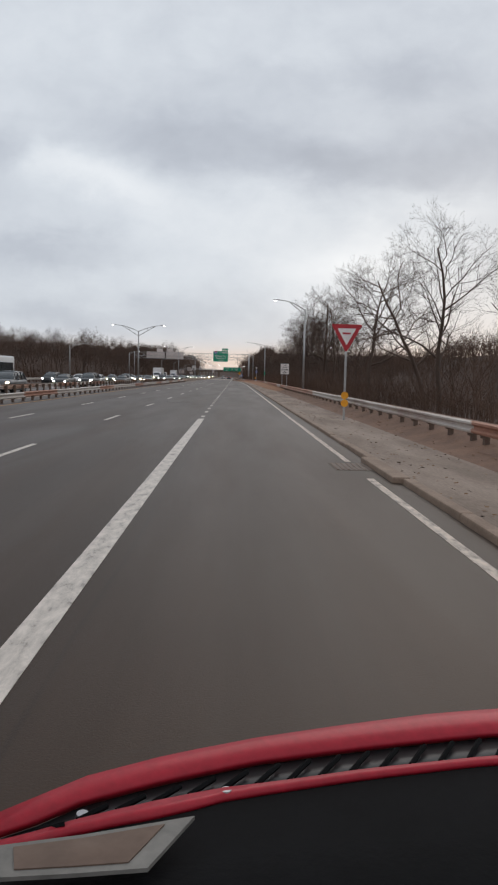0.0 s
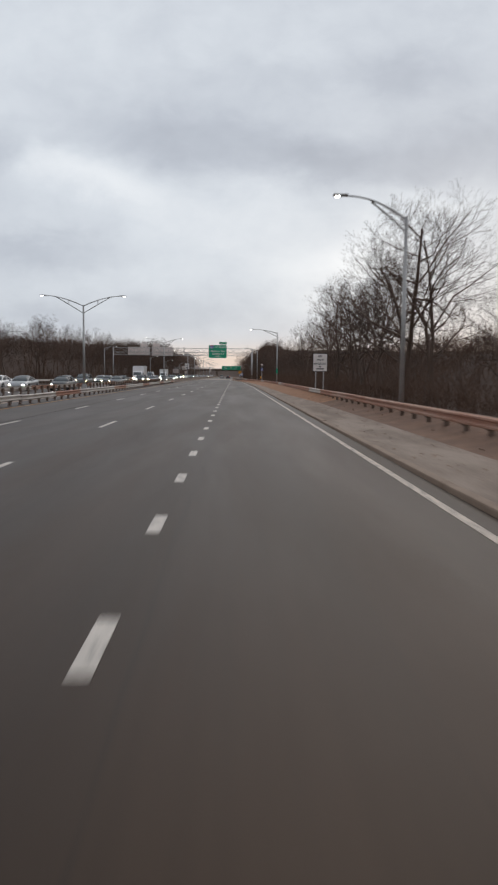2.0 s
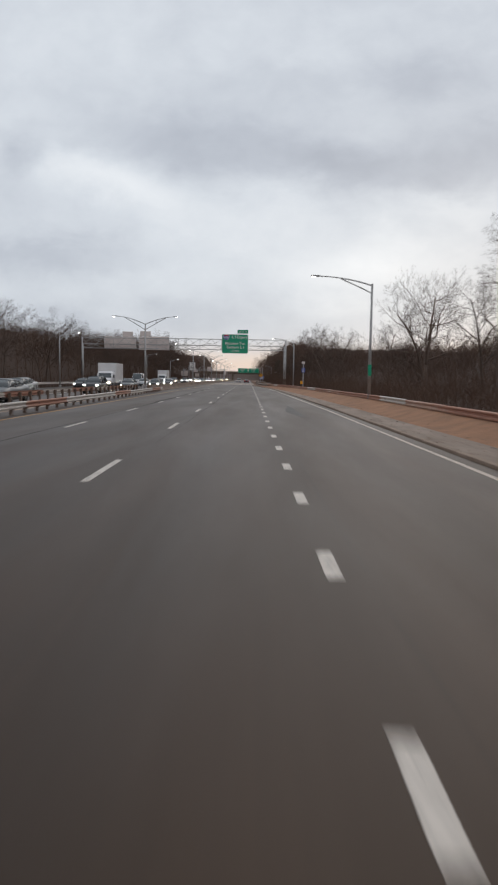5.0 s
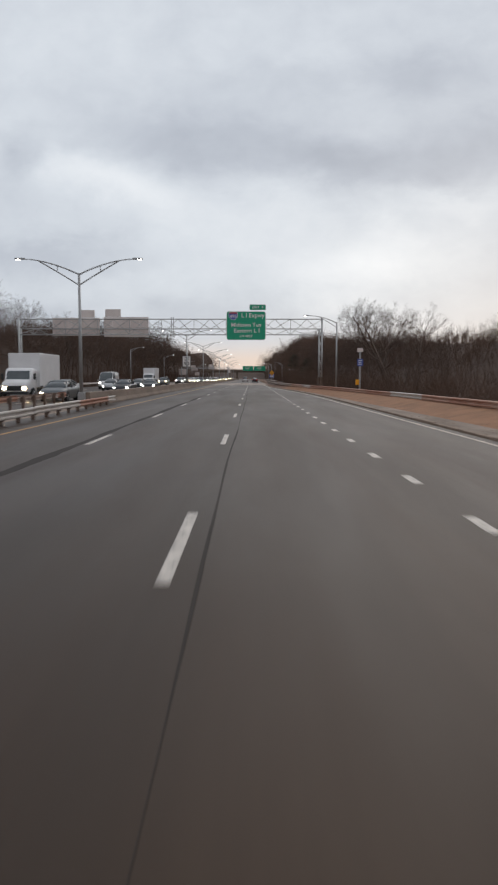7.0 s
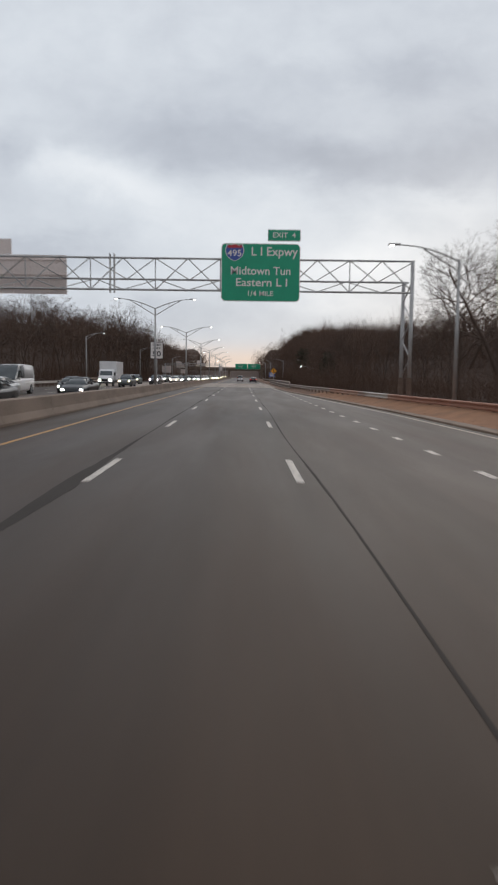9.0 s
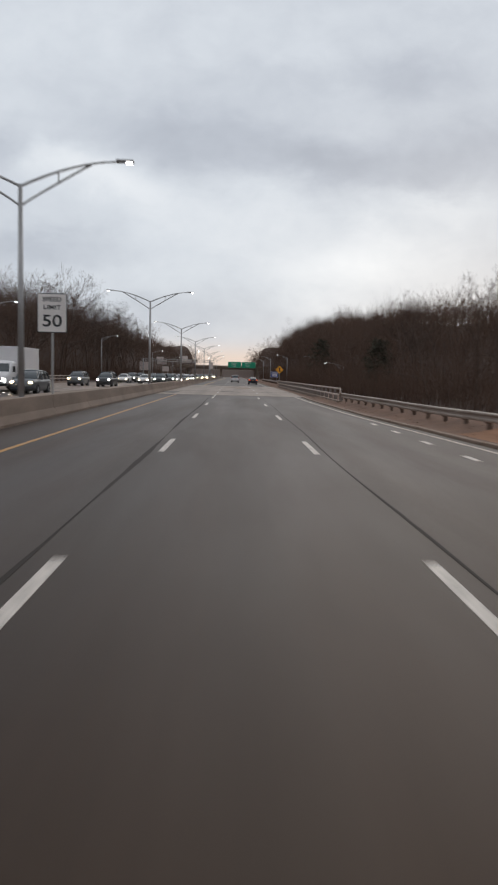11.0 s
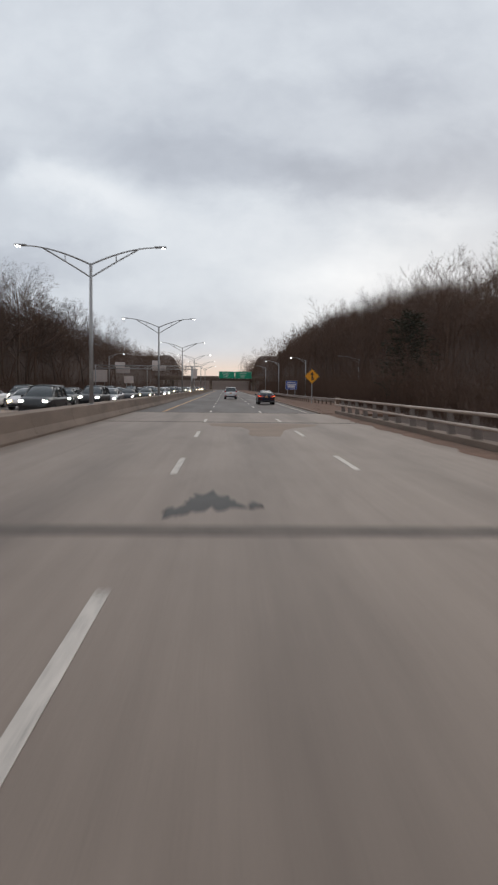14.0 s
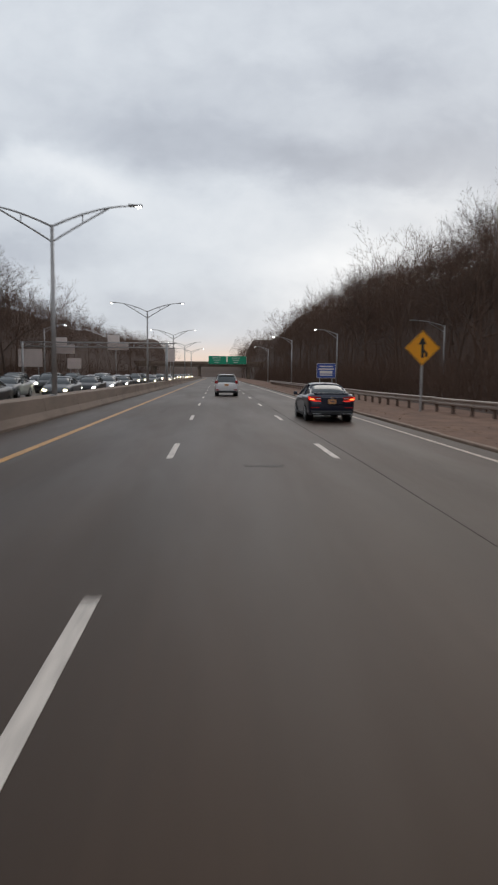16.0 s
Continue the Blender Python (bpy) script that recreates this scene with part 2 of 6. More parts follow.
M_BARRIER = worn("barrier_concrete", (0.255, 0.185, 0.140), (0.130, 0.090, 0.066), 0.5, 25, 0.85, world_space=True, stretch=(1, 0.5, 1.6))
M_EARTH = worn("leaf_litter", (0.084, 0.049, 0.034), (0.044, 0.0255, 0.0175), 0.9, 5, 0.95, world_space=True, stretch=(1.6, 1.6, 0.3), bump_by=0.9)
M_GRASS = worn("dead_grass", (0.34, 0.165, 0.085), (0.18, 0.092, 0.05), 0.8, 22, 0.95, world_space=True, bump_by=0.8)
M_DIRT = worn("leafy_dirt", (0.215, 0.120, 0.078), (0.108, 0.060, 0.039), 0.9, 14, 0.95, world_space=True, bump_by=0.8)
M_LEAF = worn("dry_leaves", (0.21, 0.115, 0.055), (0.10, 0.055, 0.03), 1.5, 9, 0.9, world_space=True, bump_by=0)
M_RAIL = worn("weathered_guardrail", (0.50, 0.45, 0.41), (0.20, 0.085, 0.045), 0.42, 18, 0.55, 0.2, True, (1, 0.25, 1), lo=0.33, hi=0.46)
M_RUSTRAIL = worn("rusted_guardrail", (0.44, 0.29, 0.22), (0.30, 0.100, 0.050), 0.30, 18, 0.65, 0.25, True, (1, 0.22, 1), lo=0.48, hi=0.60)
M_POST = worn("rail_post_steel", (0.19, 0.135, 0.105), (0.11, 0.065, 0.045), 2.0, 20, 0.75, 0.3)
M_GALV = worn("galvanised_steel", (0.46, 0.445, 0.435), (0.34, 0.325, 0.315), 1.2, 25, 0.5, 0.6)
M_POLE = worn("aluminium_pole", (0.4, 0.385, 0.375), (0.29, 0.275, 0.265), 0.8, 25, 0.5, 0.5)
M_BARK = worn("bark", (0.120, 0.080, 0.060), (0.062, 0.042, 0.032), 2.0, 14, 0.95, stretch=(1, 1, 0.3), vary=0.25)
M_TWIG = worn("twigs", (0.090, 0.056, 0.041), (0.056, 0.035, 0.026), 0.6, 9, 0.95, bump_by=0, vary=0.3)
M_THICKET = worn("brush_stems", (0.134, 0.078, 0.053), (0.080, 0.047, 0.032), 0.15, 2, 0.95, world_space=True, bump_by=0)
M_PINE = worn("pine_needles", (0.060, 0.055, 0.034), (0.032, 0.031, 0.020), 1.0, 14, 0.9, vary=0.2)
M_LAMP = glow("luminaire_glow", (1.0, 0.96, 0.90), 14.0)
M_LAMPDIM = worn("lamp_housing", (0.33, 0.32, 0.31), (0.24, 0.23, 0.225), 4, 30, 0.5, 0.4)
M_GREEN = worn("sign_green", (0.007, 0.345, 0.185), (0.006, 0.29, 0.155), 0.8, 30, 0.45, bump_by=0.03)
M_SIGNWHITE = worn("sign_white", (0.84, 0.77, 0.73), (0.74, 0.67, 0.63), 1.0, 30, 0.45, bump_by=0.03)
M_TANRAIL = worn("tan_weathered_rail", (0.37, 0.305, 0.26), (0.22, 0.165, 0.13), 0.7, 20, 0.6, 0.1, True, (1, 0.3, 1))
M_BRIDGERAIL = worn("pale_bridge_rail", (0.52, 0.42, 0.35), (0.34, 0.26, 0.21), 0.7, 20, 0.55, 0.1, True, (1, 0.3, 1))
M_BRIDGEPOST = worn("bridge_post_steel", (0.27, 0.225, 0.20), (0.17, 0.135, 0.115), 1.4, 20, 0.7, 0.1)
M_SIGNBACK = worn("sign_back_aluminium", (0.74, 0.63, 0.58), (0.60, 0.50, 0.46), 0.6, 12, 0.55, 0.0, bump_by=0.05)
M_SIGNRED = worn("sign_red", (0.50, 0.022, 0.030), (0.40, 0.02, 0.026), 2.0, 30, 0.45, bump_by=0.03)
M_SIGNORANGE = worn("sign_yellow", (0.95, 0.38, 0.012), (0.84, 0.32, 0.01), 1.2, 30, 0.45, bump_by=0.03)
M_SIGNBLUE = worn("sign_blue", (0.055, 0.10, 0.38), (0.045, 0.08, 0.29), 1.2, 30, 0.45, bump_by=0.03)
M_SIGNBLACK = worn("sign_black", (0.02, 0.02, 0.02), (0.012, 0.012, 0.012), 2.0, 30, 0.5, bump_by=0.03)
M_TYRE = worn("tyre_rubber", (0.022, 0.021, 0.021), (0.012, 0.012, 0.012), 4, 40, 0.85)
M_RIM = worn("alloy_rim", (0.40, 0.40, 0.41), (0.26, 0.26, 0.27), 4, 30, 0.35, 0.9, bump_by=0.05)
M_TRIM = worn("black_trim", (0.018, 0.018, 0.019), (0.010, 0.010, 0.011), 5, 40, 0.45, bump_by=0.1)
M_CHROME = worn("chrome", (0.72, 0.72, 0.73), (0.6, 0.6, 0.6), 4, 30, 0.15, 1.0, bump_by=0.02)
M_GLASS = worn("tinted_glass", (0.045, 0.055, 0.06), (0.025, 0.032, 0.036), 2, 20, 0.06, 0.0, bump_by=0.0, spec=0.9)
# black plastic, its base darkened further for the shade of the unbuilt cabin roof
M_DASH = worn("dashboard_plastic", (0.007, 0.007, 0.0075), (0.004, 0.004, 0.004), 5, 60, 0.95, spec=0.1)
M_CARD = worn("card_grey", (0.20, 0.185, 0.165), (0.13, 0.12, 0.105), 6, 50, 0.7, bump_by=0.05)
M_PLATE = worn("plate_orange", (0.72, 0.34, 0.12), (0.60, 0.27, 0.09), 3, 30, 0.5, bump_by=0.03)
M_PLATEMARK = worn("plate_marks", (0.10, 0.09, 0.12), (0.07, 0.06, 0.09), 3, 30, 0.5, bump_by=0.0)
M_TAIL = worn("tail_lamp_red", (0.42, 0.010, 0.012), (0.30, 0.008, 0.010), 3, 30, 0.2, bump_by=0.0)
M_TAILGLOW = glow("tail_lamp_lit", (0.95, 0.045, 0.025), 0.6)
M_TAILCORE = glow("turn_lamp_lit", (1.0, 0.26, 0.05), 2.0)
M_HEAD = glow("headlamp_white", (1.0, 0.95, 0.86), 60.0)
M_HEADWARM = glow("headlamp_warm", (1.0, 0.72, 0.38), 45.0)
PAINTS = {
    "navy": worn("paint_navy", (0.012, 0.014, 0.034), (0.009, 0.010, 0.026), 1.0, 60, 0.28, 0.3, bump_by=0.02, coat=0.6),
    "white": worn("paint_white", (0.80, 0.765, 0.755), (0.70, 0.67, 0.66), 1.0, 40, 0.35, 0.0, bump_by=0.02, coat=0.4),
    "silver": worn("paint_silver", (0.36, 0.36, 0.365), (0.28, 0.28, 0.285), 1.0, 60, 0.33, 0.6, bump_by=0.02, coat=0.4),
    "black": worn("paint_black", (0.020, 0.020, 0.022), (0.012, 0.012, 0.013), 1.0, 40, 0.34, 0.0, bump_by=0.02, coat=0.2),
    "grey": worn("paint_grey", (0.11, 0.115, 0.12), (0.08, 0.083, 0.088), 1.0, 50, 0.36, 0.2, bump_by=0.02, coat=0.2),
    "red": worn("paint_red", (0.37, 0.012, 0.026), (0.27, 0.009, 0.019), 1.2, 50, 0.45, 0.1, bump_by=0.02, spec=0.3, coat=0.12),
}

# ---- mesh helpers ----


def mesh_of(bm, name, mat, smooth=False):
    me = bpy.data.meshes.new(name)
    bm.normal_update()
    bm.to_mesh(me)
    bm.free()
    me.materials.append(mat)
    if smooth:
        for p in me.polygons:
            p.use_smooth = True
    return me


def part(name, bm, mat, parent, label="", smooth=False, at=None):
    ob = new(name, mesh_of(bm, name, mat, smooth))
    ob.parent = parent
    if at is not None:
        ob.matrix_basis = at
    if label:
        tagged(ob, label)
    return ob


def thing(name, label, category, group="", kind="", at=None):
    ob = new(name)
    ob.empty_display_size = 0.3
    if at is not None:
        ob.matrix_basis = at
    return tagged(ob, label, category, group, kind)


def box(bm, x0, x1, y0, y1, z0, z1, bev=0.0):
    r = bmesh.ops.create_cube(bm, size=1.0)
    vs = r["verts"]
    bmesh.ops.scale(bm, vec=(x1 - x0, y1 - y0, z1 - z0), verts=vs)
    bmesh.ops.translate(bm, vec=((x0 + x1) / 2, (y0 + y1) / 2, (z0 + z1) / 2), verts=vs)
    if bev:
        es = list({e for v in vs for e in v.link_edges})
        bmesh.ops.bevel(bm, geom=es, offset=bev, segments=2, affect="EDGES", profile=0.6)
    return bm


def B(*a, bev=0.0):
    return box(bmesh.new(), *a, bev=bev)


def rod(bm, p0, p1, r0, r1=None, n=8, caps=True):
    p0, p1 = Vector(p0), Vector(p1)
    d = p1 - p0
    q = d.to_track_quat("Z", "Y").to_matrix().to_4x4()
    m = Matrix.Translation((p0 + p1) / 2) @ q
    bmesh.ops.create_cone(bm, cap_ends=caps, segments=n, radius1=r0, radius2=r0 if r1 is None else r1, depth=d.length, matrix=m)
    return bm


def tube(bm, pts, radii, n=8):
    """A bent, tapered tube through the given points."""
    rings = []
    pts = [Vector(p) for p in pts]
    for i, p in enumerate(pts):
        d = (pts[min(i + 1, len(pts) - 1)] - pts[max(i - 1, 0)]).normalized()
        a = d.cross(Vector((0.3, 1, 0.2))).normalized()
        b = d.cross(a)
        r = radii[i] if isinstance(radii, (list, tuple)) else radii
        rings.append([bm.verts.new(p + r * (math.cos(2 * math.pi * k / n) * a + math.sin(2 * math.pi * k / n) * b)) for k in range(n)])
    for s, e in zip(rings, rings[1:]):
        for k in range(n):
            bm.faces.new((s[k], s[(k + 1) % n], e[(k + 1) % n], e[k]))
    bm.faces.new(rings[0])
    bm.faces.new(rings[-1][::-1])
    return bm


def sweep(bm, prof, path, closed=True):
    """The profile (offset to the right, height) swept along a path of (x, y, z)."""
    rows = []
    for i, (x, y, z) in enumerate(path):
        a, b = path[max(i - 1, 0)], path[min(i + 1, len(path) - 1)]
        d = Vector((b[0] - a[0], b[1] - a[1], 0)).normalized()
        rt = Vector((d.y, -d.x, 0))
        rows.append([bm.verts.new(Vector((x, y, z)) + rt * o + Vector((0, 0, h))) for o, h in prof])
    n = len(prof)
    for s, e in zip(rows, rows[1:]):
        for k in range(n if closed else n - 1):
            bm.faces.new((s[k], s[(k + 1) % n], e[(k + 1) % n], e[k]))
    if closed:
        bm.faces.new(rows[0][::-1])
        bm.faces.new(rows[-1])
    bmesh.ops.recalc_face_normals(bm, faces=bm.faces)
    return bm


def prism(bm, pts, z0, z1):
    """A flat slab with the given outline in plan."""
    lo = [bm.verts.new((x, y, z0)) for x, y in pts]
    hi = [bm.verts.new((x, y, z1)) for x, y in pts]
    bm.faces.new(lo[::-1])
    bm.faces.new(hi)
    for k in range(len(pts)):
        j = (k + 1) % len(pts)
        bm.faces.new((lo[k], lo[j], hi[j], hi[k]))
    bmesh.ops.recalc_face_normals(bm, faces=bm.faces)
    return bm


def plate(bm, pts, y0, y1):
    """An upright slab with the given outline in x and z."""
    lo = [bm.verts.new((x, y0, z)) for x, z in pts]
    hi = [bm.verts.new((x, y1, z)) for x, z in pts]
    bm.faces.new(lo)
    bm.faces.new(hi[::-1])
    for k in range(len(pts)):
        j = (k + 1) % len(pts)
        bm.faces.new((lo[k], lo[j], hi[j], hi[k]))
    bmesh.ops.recalc_face_normals(bm, faces=bm.faces)
    return bm


def lettering(text, size, mat, parent, at, name="lettering", width=None):
    """Writing in the built-in font, as a thin mesh that faces -y."""
    cu = bpy.data.curves.new(name, "FONT")
    cu.body, cu.size, cu.align_x, cu.align_y, cu.extrude = text, size, "CENTER", "CENTER", 0.006
    cu.offset = 0.012 * size
    tmp = bpy.data.objects.new("tmp", cu)
    scene.collection.objects.link(tmp)
    bpy.context.view_layer.update()
    me = bpy.data.meshes.new_from_object(tmp.evaluated_get(bpy.context.evaluated_depsgraph_get()))
    bpy.data.objects.remove(tmp)
    me.materials.clear()
    me.materials.append(mat)
    ob = new(name, me)
    ob.parent = parent
    s = 1.0
    if width and len(me.vertices):
        xs = [v.co.x for v in me.vertices]
        s = width / max(1e-6, max(xs) - min(xs))
    ob.matrix_basis = Matrix.Translation(at) @ pose(0, 0, 0, 90, 0, 0) @ Matrix.Diagonal((s, 1, 1, 1))
    return ob


def lerp(y, table):
    return float(np.interp(y, [a for a, _ in table], [b for _, b in table]))

# ---- ground and carriageways ----
EDGE = [(-60, 2.34), (140, 2.34), (200, 1.75), (218, 1.35), (262, -1.1), (277, -1.43), (360, -1.5), (900, -1.5)]
RAIL_R = [(-40, 5.7), (110, 5.9), (150, 6.2), (185, 5.6), (200, 4.9), (212, 4.2), (235, 2.6), (258, 1.0), (275, 0.45), (288, 0.35)]


def smooth01(v):
    v = min(1.0, max(0.0, v))
    return v * v * (3 - 2 * v)


def right_top(y):
    """The height of the woods' top over the road, on the right bank."""
    return lerp(y, [(0, 3.9), (40, 4.1), (142, 5.1), (235, 7.0), (289, 9.4), (316, 10.2), (346, 12.2), (390, 15.4), (430, 17.4), (465, 18.6), (590, 19.6), (700, 19.8), (1000, 19.8)])


def left_top(y):
    return lerp(y, [(0, 7.0), (100, 8.9), (165, 10.7), (213, 11.5), (290, 12.6), (318, 13.6), (368, 16.6), (442, 16.5), (519, 17.2), (577, 18.5), (660, 20.0), (1000, 22)])


def right_front(y):
    return lerp(y, [(-20, 9.8), (250, 9.0), (285, 6.5), (340, 6.8), (420, 9.5), (470, 8.5), (700, 6.5), (1000, 6.0)])


def ground_height(x, y):
    """The lie of the land: level beside the road, wooded banks on both sides."""
    n = noise.noise((x * 0.05, y * 0.05, 0.3)) * 0.8 + noise.noise((x * 0.2, y * 0.2, 3.0)) * 0.5
    s = right_front(y) + 2.5
    a = smooth01((x - s) / 9.0) * right_top(y) * (lerp(y, [(150, 0.86), (300, 0.82), (410, 0.82), (480, 0.90)]) + 0.10 * noise.noise((x * 0.09, y * 0.09, 5.0)))
    b = smooth01((-37.0 - x) / 9.0) * left_top(y) * (0.78 + 0.10 * noise.noise((x * 0.09, y * 0.09, 9.0)))
    ed = smooth01((x - s + 3) / 4.0) + smooth01((-33.5 - x) / 3.0)
    far = 1.0 - smooth01((y - 820) / 120.0)
    a += smooth01((y - 788) / 24.0) * 7.4 * (1.0 - smooth01((y - 840) / 200.0))
    return -0.14 + (a + b) * far + n * min(1.0, ed)


def make_ground():
    xs = [-2500, -900, -400, -200, -130, -95, -75, -66, -60, -56, -52, -48, -45, -42, -39, -37, -35, -33, -31, -22, -14, -6, 2, 5, 7, 8.5, 10, 11.5, 13, 15, 17, 19, 22, 25, 28, 32, 38, 46, 60, 90, 150, 300, 800, 2500]
    ys = [-2500, -700, -250, -120] + list(range(-80, 660, 5)) + list(range(660, 1100, 20)) + [1140, 1200, 1400, 2200, 4500]
    bm = bmesh.new()
    grid = [[bm.verts.new((x, y, ground_height(x, y))) for x in xs] for y in ys]
    for r0, r1 in zip(grid, grid[1:]):
        for k in range(len(xs) - 1):
            bm.faces.new((r0[k], r0[k + 1], r1[k + 1], r1[k]))
    return tagged(new("ground", mesh_of(bm, "ground", M_EARTH, True)), "brown leaf-strewn ground with low wooded banks", "ground", kind="structure")


ground = make_ground()

YS = [-60 + 4 * k for k in range(0, 88)] + [DECK_A]
YS = sorted({y for y in YS if y <= DECK_A})


def strip(name, left, right, ys, z0, z1, mat, label, category, crown=0.0):
    """A paved strip between two edges, given as functions of y."""
    bm = bmesh.new()
    rows = []
    for y in ys:
        a, b = left(y), right(y)
        rows.append([bm.verts.new((a, y, z0)), bm.verts.new((a, y, z1)), bm.verts.new((b, y, z1)), bm.verts.new((b, y, z0))])
    for r, s in zip(rows, rows[1:]):
        for k in range(4):
            j = (k + 1) % 4
            bm.faces.new((r[k], r[j], s[j], s[k]))
    bm.faces.new(rows[0])
    bm.faces.new(rows[-1][::-1])
    bmesh.ops.recalc_face_normals(bm, faces=bm.faces)
    return tagged(new(name, mesh_of(bm, name, mat)), label, category, kind="structure")


def edge(y):
    return lerp(y, EDGE)


road = strip("road", lambda y: -13.2, lambda y: edge(y) + 0.42, YS, -0.3, 0.0, M_ASPHALT, "worn dark grey asphalt carriageway with sealed joints", "road")
road_far = strip("road_beyond_bridge", lambda y: -13.2, lambda y: edge(y) + 0.62, [DECK_B + 14 * k for k in range(0, 32)], -0.3, 0.0, M_ASPHALT, "dark grey asphalt carriageway beyond the bridge", "road")
road_deck = strip("bridge_deck", lambda y: -13.6, lambda y: 0.15, [DECK_A, 300, 320, DECK_B], -0.5, 0.002, M_DECK, "pale worn concrete bridge deck", "bridge deck")
road_opposite = strip("opposite_road", lambda y: -31.0, lambda y: -15.3, [-60, 100, 289, 342, 500, 776], -0.3, 0.0, M_ASPHALT, "grey asphalt carriageway of the oncoming traffic", "road")
deck_opposite = strip("opposite_bridge_deck", lambda y: -31.0, lambda y: -15.3, [DECK_A, 315, DECK_B], -0.3, 0.006, M_DECK, "pale concrete deck under the oncoming traffic", "bridge deck")
median = strip("median", lambda y: -15.3, lambda y: -13.2, [-60, 100, 289, 400, 776], -0.3, -0.03, M_SHOULDER, "dusty strip between the two carriageways", "median")


def verge_edge(y):
    return min(5.0, edge(y) + lerp(y, [(84, 2.5), (100, 1.95), (170, 1.75), (205, 1.15), (250, 1.0)]))


verge = strip("dusty_verge", lambda y: edge(y) + 0.6, verge_edge, [y for y in YS if y <= 236], -0.3, 0.045, M_SHOULDER, "pale dusty paved strip beside the kerb", "pavement")
verge_end = strip("leafy_verge", lambda y: edge(y) + 0.6, verge_edge, [y for y in YS if y >= 236], -0.3, 0.045, M_DIRT, "brown leaf-strewn strip beside the kerb before the bridge", "verge")


def sloped(name, left, right, ys, z0, z1, mat, label, category, rise=1.4):
    """A strip of ground that climbs a little from one edge to the other, with an uneven surface."""
    bm = bmesh.new()
    rows = []
    for y in ys:
        a, c = left(y), right(y)
        row = []
        for k in range(9):
            f = k / 8
            bumpy = 0.05 * noise.noise((f * 4, y * 0.45, 2.0)) * (1 if 0 < k < 8 else 0)
            row.append(bm.verts.new((a + (c - a) * f, y, z0 + (z1 - z0) * smooth01(f * (rise(y) if callable(rise) else rise)) + bumpy)))
        row.append(bm.verts.new((c + 0.4, y, -0.5)))
        rows.append(row)
    for r, s in zip(rows, rows[1:]):
        for k in range(9):
            bm.faces.new((r[k], r[k + 1], s[k + 1], s[k]))
    return tagged(new(name, mesh_of(bm, name, mat, True)), label, category, kind="structure")


dense = [-24 + 1.5 * k for k in range(209)]
sloped("grass_strip", lambda y: verge_edge(y) - 0.05, lambda y: max(lerp(y, RAIL_R) + 2.2, verge_edge(y) + 1), [y for y in dense if 84 <= y <= 252], 0.035, 0.42, M_GRASS, "strip of dead orange-brown grass along the guardrail", "grass", lambda y: lerp(y, [(84, 1.4), (112, 2.1), (232, 2.1), (252, 1.4)]))
sloped("dirt_strip", lambda y: verge_edge(y) - 0.05, lambda y: max(lerp(y, RAIL_R) + 2.2, verge_edge(y) + 1), [y for y in dense if y >= 252], 0.035, 0.42, M_DIRT, "strip of leaf-strewn dirt before the bridge", "verge")
sloped("dirt_strip", lambda y: verge_edge(y) - 0.05, lambda y: lerp(y, RAIL_R) + 2.2, [y for y in dense if y <= 84], 0.035, 0.42, M_DIRT, "brown dirt strip with leaves under the guardrail", "verge")
grass_far = strip("leaf_verge", lambda y: edge(y) + 0.85, lambda y: 5.2, [DECK_B + 12 * k for k in range(0, 34)], -0.3, 0.03, M_DIRT, "verge covered with brown fallen leaves", "verge")


def make_kerb():
    """Kerb stones along the edge of the road, each one a piece."""
    top = thing("kerb", "worn tan stone kerb beside the edge line", "kerb", kind="structure")
    stone = mesh_of(B(-0.09, 0.09, -1.48, 1.48, -0.25, 0.085, bev=0.03), "kerb_stone", M_KERB)
    runs = [(-8.0, DECK_A - 2, 0.52), (DECK_B + 2, 470.0, 0.74)]
    for a, b, off in runs:
        y = a
        while y < b:
            if not 12.9 < y < 14.9:
                ob = new("kerb_stone", stone)
                ob.parent = top
                turn = math.degrees(math.atan2(edge(y - 1) - edge(y + 1), 2.0))
                ob.matrix_basis = pose(edge(y) + off + random.uniform(-0.012, 0.012), y, random.uniform(-0.012, 0.012), random.uniform(-0.3, 0.3), 0, turn)
            y += 3.0


make_kerb()
drain = thing("storm_drain", "rusty iron storm drain grate set in the road edge", "drain", at=pose(2.32, 13.6, 0))
part("drain_frame", B(-0.42, 0.32, -0.55, 0.55, -0.02, 0.006), M_JOINT, drain)
for k in range(7):
    part("grate_bar", B(-0.38 + 0.1 * k, -0.34 + 0.1 * k, -0.5, 0.5, -0.01, 0.014), M_POST, drain)
part("inlet_hood", B(0.30, 0.60, -2.08, 0.9, -0.02, 0.105, bev=0.03), M_KERB, drain, "chipped concrete kerb inlet")

# ---- bridge deck details ----
for y0, w, label in ((DECK_A, 0.16, "dark joint where asphalt meets the concrete deck"), (302.9, 0.55, "dark expansion joint across the concrete deck"), (329.2, 0.42, "dark expansion joint across the concrete deck"), (DECK_B, 0.3, "dark joint at the end of the concrete deck")):
    tagged(new("expansion_joint", mesh_of(B(-13.5, 0.1, y0 - w / 2, y0 + w / 2, -0.05, 0.008), "expansion_joint", M_JOINT)), label, "joint", kind="structure")


def blotch(name, cx, cy, rx, ry, mat, label, seed, z=0.0065, rough=0.13):
    rng = random.Random(seed)
    pts = []
    for k in range(28):
        a = 2 * math.pi * k / 28
        r = 1 + 0.22 * math.sin(3 * a + seed) + rng.uniform(-rough, rough)
        pts.append((cx + rx * r * math.cos(a), cy + ry * r * math.sin(a)))
    return tagged(new(name, mesh_of(prism(bmesh.new(), pts, -0.02, z), name, mat)), label, "road patch", kind="structure")


